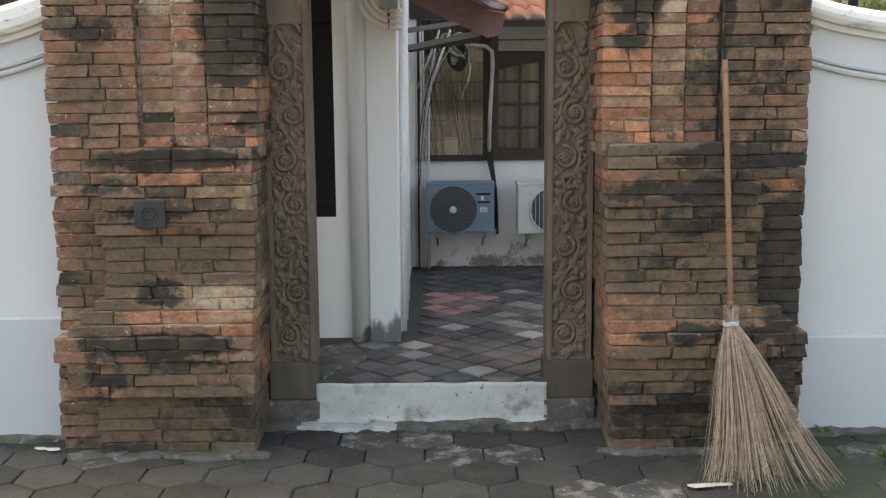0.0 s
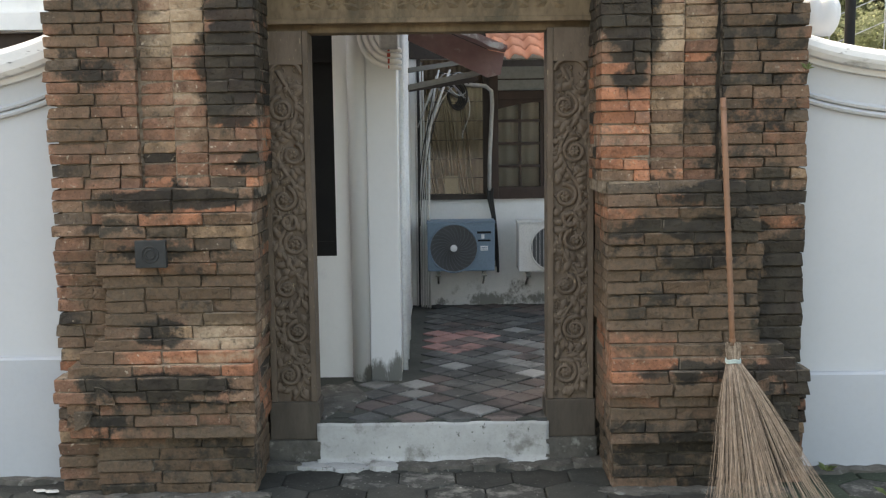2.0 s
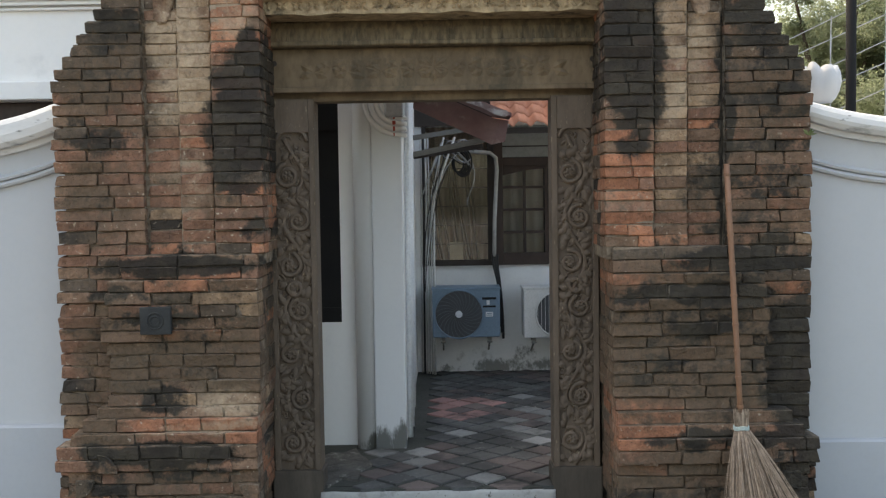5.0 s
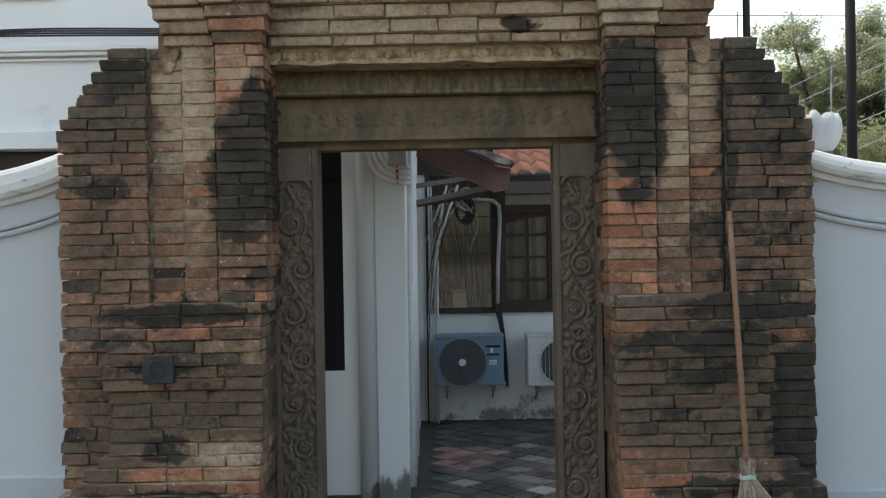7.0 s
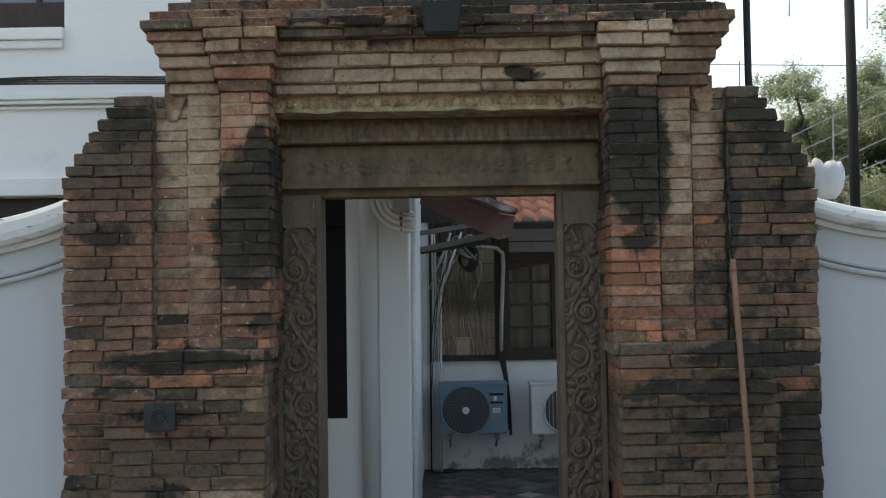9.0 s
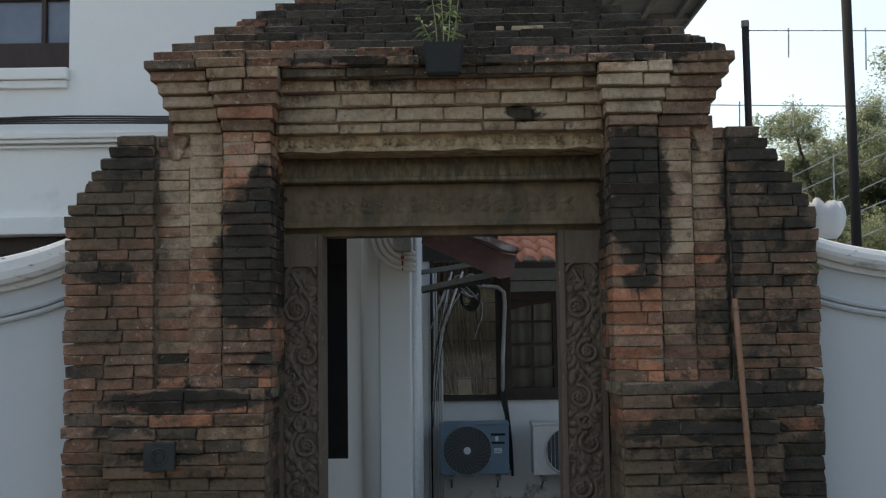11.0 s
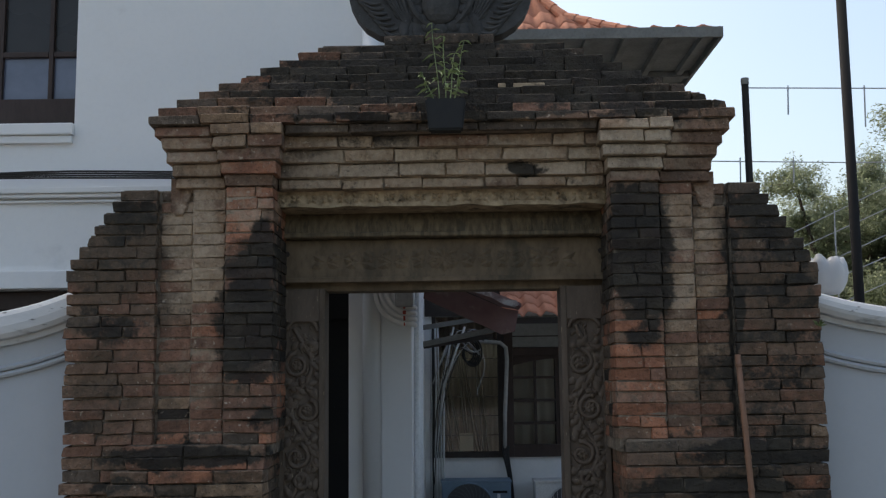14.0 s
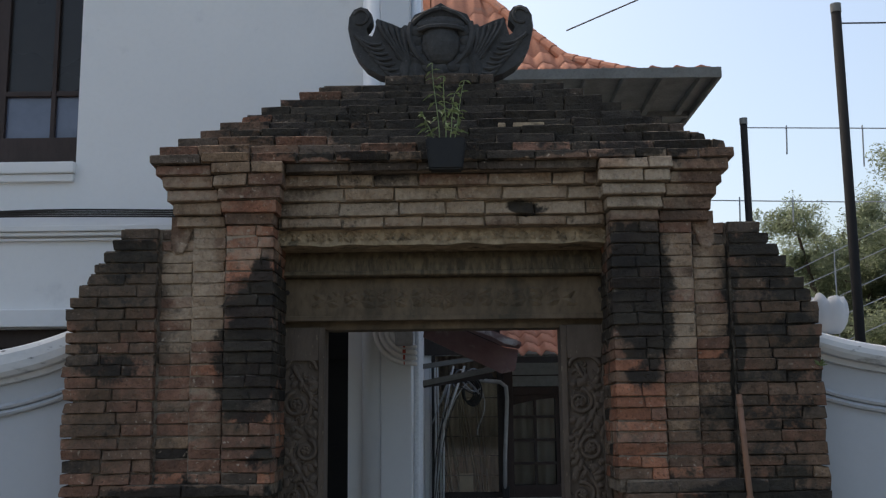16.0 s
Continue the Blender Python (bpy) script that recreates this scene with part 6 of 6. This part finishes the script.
# small things on the ground and wall
b = bmesh.new()
extrude_outline(b, [(1.065, 0.02), (1.085, 0.06), (1.12, 0.05), (1.20, 0.022), (1.265, 0.012), (1.26, -0.008), (1.16, -0.004)], 0, 0.02)
for v in b.verts:
    v.co = Vector((v.co.x, 4.45 - v.co.z + v.co.y * 0.3, 0.012 + v.co.y * 0.3 + 0.15 * v.co.z))
solid("paper_scrap", b, PAPER, "scrap of white paper under the broom", "litter")
b = bmesh.new()
extrude_outline(b, [(-2.02, 0.0), (-1.99, 0.03), (-1.955, 0.026), (-1.93, 0.06), (-1.88, 0.045), (-1.90, 0.012), (-1.95, 0.02), (-1.98, -0.01)], 0, 0.02)
for v in b.verts:
    v.co = Vector((v.co.x, 5.0 - v.co.z + v.co.y * 0.3, 0.012 + v.co.y * 0.3 + 0.15 * v.co.z))
solid("plaster_flake", b, PAPER, "flake of white plaster lying at the wall foot", "litter")


def tuft(x, y, z, size, blades, seed, label):
    r = random.Random(seed)
    t = thing("weed_tuft", label, "plant", group="weed tufts")
    for k in range(blades):
        a, tilt = r.uniform(0, 2 * math.pi), r.uniform(0.3, 1.0)
        d = Vector((math.cos(a) * tilt, math.sin(a) * tilt * 0.6 - 0.25, r.uniform(0.3, 0.9))).normalized()
        L = size * r.uniform(0.5, 1.0)
        w = d.cross(Vector((0, 1, 0.2))).normalized() * L * 0.12
        p = Vector((x, y, z))
        b = bmesh.new()
        top = [p - w * 0.3, p + d * L * 0.5 + w, p + d * L - Vector((0, 0, L * 0.15)), p + d * L * 0.5 - w]
        b.faces.new([b.verts.new(q) for q in top])
        bmesh.ops.solidify(b, geom=b.faces[:], thickness=0.0015)
        part("leaf", b, LEAF, t)


tuft(1.715, 5.012, 2.0, 0.06, 12, 1, "small green weed sprouting from a brick joint")
tuft(1.90, 5.12, 0.02, 0.08, 10, 2, "small weed at the foot of the white wall")
tuft(2.08, 4.80, 0.0, 0.10, 10, 3, "small weed in the paving joints")
PLATE = material("dark_plate", (0.040, 0.042, 0.042), (0.024, 0.025, 0.025), 0.85, 45, 10, 0.8, 0.5)
plate = thing("wall_plate", "small square dark plate set in the brickwork", "plate")
b = boxed(-1.44, -1.295, 4.893, 4.93, 1.115, 1.245, bevel=0.006)
part("plate", b, PLATE, plate)
b = bmesh.new()
for r in (0.022, 0.038):
    tube(b, [(-1.368 + r * math.cos(a), 4.892, 1.18 + r * math.sin(a)) for a in [2 * math.pi * i / 20 for i in range(21)]], 0.004, sides=6, cap=False)
part("ring", b, PLATE, plate)

# ---- paving ----
pav = tagged(new("pavement"), "worn dark grey hexagonal concrete pavers before the gate", "pavement", kind="structure")
rng = random.Random(31)
HEXW = 0.287
hexes = []
for k in range(4):
    b = bmesh.new()
    r = HEXW / math.sqrt(3) - 0.0025
    top = [b.verts.new((r * math.cos(math.pi / 6 + i * math.pi / 3), r * math.sin(math.pi / 6 + i * math.pi / 3), 0.0)) for i in range(6)]
    f = b.faces.new(top)
    ex = bmesh.ops.extrude_face_region(b, geom=[f])
    for v in [g for g in ex["geom"] if isinstance(g, bmesh.types.BMVert)]:
        v.co.z -= 0.05
    bmesh.ops.recalc_face_normals(b, faces=b.faces)
    bmesh.ops.bevel(b, geom=[e for e in b.edges if all(v.co.z > -0.001 for v in e.verts)], offset=0.006, segments=1, affect="EDGES")
    for v in b.verts:
        v.co += Vector((rng.uniform(-0.004, 0.004), rng.uniform(-0.004, 0.004), rng.uniform(-0.0025, 0.0025)))
    hexes.append(mesh_of("paver", b, PAVER))
for j in range(-1, 11):
    for i in range(-9, 10):
        x = -0.097 + HEXW * (i + 0.5 * (j % 2))
        y = 5.15 - 0.2486 * j
        if y > 5.3 and not -0.9 < x < 0.8 or abs(x) > 2.45:
            continue
        ob = new("paver", hexes[rng.randrange(4)])
        ob.parent = pav
        ob.location = (x, y, rng.uniform(-0.006, 0.005))
        ob.rotation_euler = (rng.uniform(-0.014, 0.014), rng.uniform(-0.014, 0.014), rng.choice((0, 1, 2)) * math.pi / 3 + rng.uniform(-0.015, 0.015))
        ob.material_slots[0].link = "OBJECT"
        ob.material_slots[0].material = PAVER_MOSS if x > 1.2 and rng.random() < 0.85 else PAVER_PALE if rng.random() < (0.32 if abs(x) < 1.3 else 0.15) else PAVER

# unseen pavers behind the camera, added as a pale reflector for the gate
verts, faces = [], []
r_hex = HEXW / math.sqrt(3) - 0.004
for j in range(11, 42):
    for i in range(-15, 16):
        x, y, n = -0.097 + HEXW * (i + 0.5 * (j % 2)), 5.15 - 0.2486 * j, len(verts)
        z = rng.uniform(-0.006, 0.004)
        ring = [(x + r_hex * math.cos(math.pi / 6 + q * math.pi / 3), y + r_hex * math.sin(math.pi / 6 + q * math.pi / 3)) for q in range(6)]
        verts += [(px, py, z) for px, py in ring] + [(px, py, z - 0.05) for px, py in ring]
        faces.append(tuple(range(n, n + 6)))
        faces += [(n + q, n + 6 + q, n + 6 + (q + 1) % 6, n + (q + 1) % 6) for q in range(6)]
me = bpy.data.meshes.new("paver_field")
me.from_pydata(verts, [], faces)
me.materials.append(PAVER_BOUNCE)
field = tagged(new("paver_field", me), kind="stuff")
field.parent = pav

floor = tagged(new("floor"), "diagonal grey and reddish square tiles on the yard floor, damp and stained", "floor", kind="structure")
part("screed", boxed(HOUSE_X - 1.5, 2.3, 5.447, FAR, FLOOR - 0.1, FLOOR - 0.010), SOIL, floor)
part("concrete_patch", slab(-0.62, 5.85, 0.16, 0.36, FLOOR - 0.002, 0.02, 77), CONCRETE, floor, "rough grey concrete patch beside the house")
rng = random.Random(52)
tiles = []
for k in range(3):
    b = boxed(-0.0765, 0.0765, -0.0765, 0.0765, -0.02, 0.0)
    bmesh.ops.bevel(b, geom=[e for e in b.edges if all(v.co.z > -0.001 for v in e.verts)], offset=0.004, segments=1, affect="EDGES")
    tiles.append(mesh_of("tile", b, TILES["grey"]))
part("mortar_bed", boxed(-0.655, 0.53, 5.388, 5.449, FLOOR - 0.12, FLOOR - 0.014), SOIL, floor)
D = 0.236
for j in range(-2, 28):
    for i in range(-6, 12):
        x = 0.067 + D * (i + 0.5 * (j % 2))
        y = 5.667 + D / 2 * j
        if not (-0.75 < x < 1.95 and 5.38 < y < FAR - 0.1) or (x < HOUSE_X + 0.12 and y > 6.2) or (x < -0.45 and y < 6.3):
            continue
        if (x > 1.2 and y < 6.6) or (y < 5.62 and not -0.72 < x < 0.60):
            continue
        near_red = math.hypot((x + 0.0) / 0.38, (y - 7.45) / 0.42) < 1
        if near_red:
            kind = rng.choice(("red", "red", "red", "brown"))
        elif y < 6.3:
            kind = rng.choice(("brown", "brown", "grey", "grey", "grey", "pale"))
        elif y < 7.0:
            kind = rng.choice(("grey", "grey", "pale", "grey", "brown"))
        elif y < 7.9:
            kind = rng.choice(("brown", "grey", "pale", "grey", "brown"))
        else:
            kind = rng.choice(("grey", "grey", "grey", "brown"))
        shape = tiles[rng.randrange(3)]
        if y < 5.62:
            # cut to the threshold's edge and the jambs
            b = bmesh.new()
            b.from_mesh(shape)
            spin = Matrix.Rotation(-math.pi / 4, 3, "Z")
            for co, no in (((0, 5.38 - y, 0), (0, -1, 0)), ((-0.655 - x, 0, 0), (-1, 0, 0)), ((0.53 - x, 0, 0), (1, 0, 0))):
                cut = bmesh.ops.bisect_plane(b, geom=b.verts[:] + b.edges[:] + b.faces[:], plane_co=spin @ Vector(co), plane_no=spin @ Vector(no), clear_outer=True)
                rim = [e for e in cut["geom_cut"] if isinstance(e, bmesh.types.BMEdge)]
                if rim:
                    bmesh.ops.edgeloop_fill(b, edges=rim)
            if not b.faces:
                b.free()
                continue
            shape = mesh_of("tile", b, TILES["grey"])
        ob = new("tile", shape)
        ob.parent = floor
        ob.location = (x, y, FLOOR + rng.uniform(-0.003, 0.002) - (0.006 if y < 5.5 else 0))
        ob.rotation_euler = (rng.uniform(-0.008, 0.008), rng.uniform(-0.008, 0.008), math.pi / 4 + rng.uniform(-0.02, 0.02) * (y > 5.62))
        ob.material_slots[0].link = "OBJECT"
        ob.material_slots[0].material = TILES[kind]
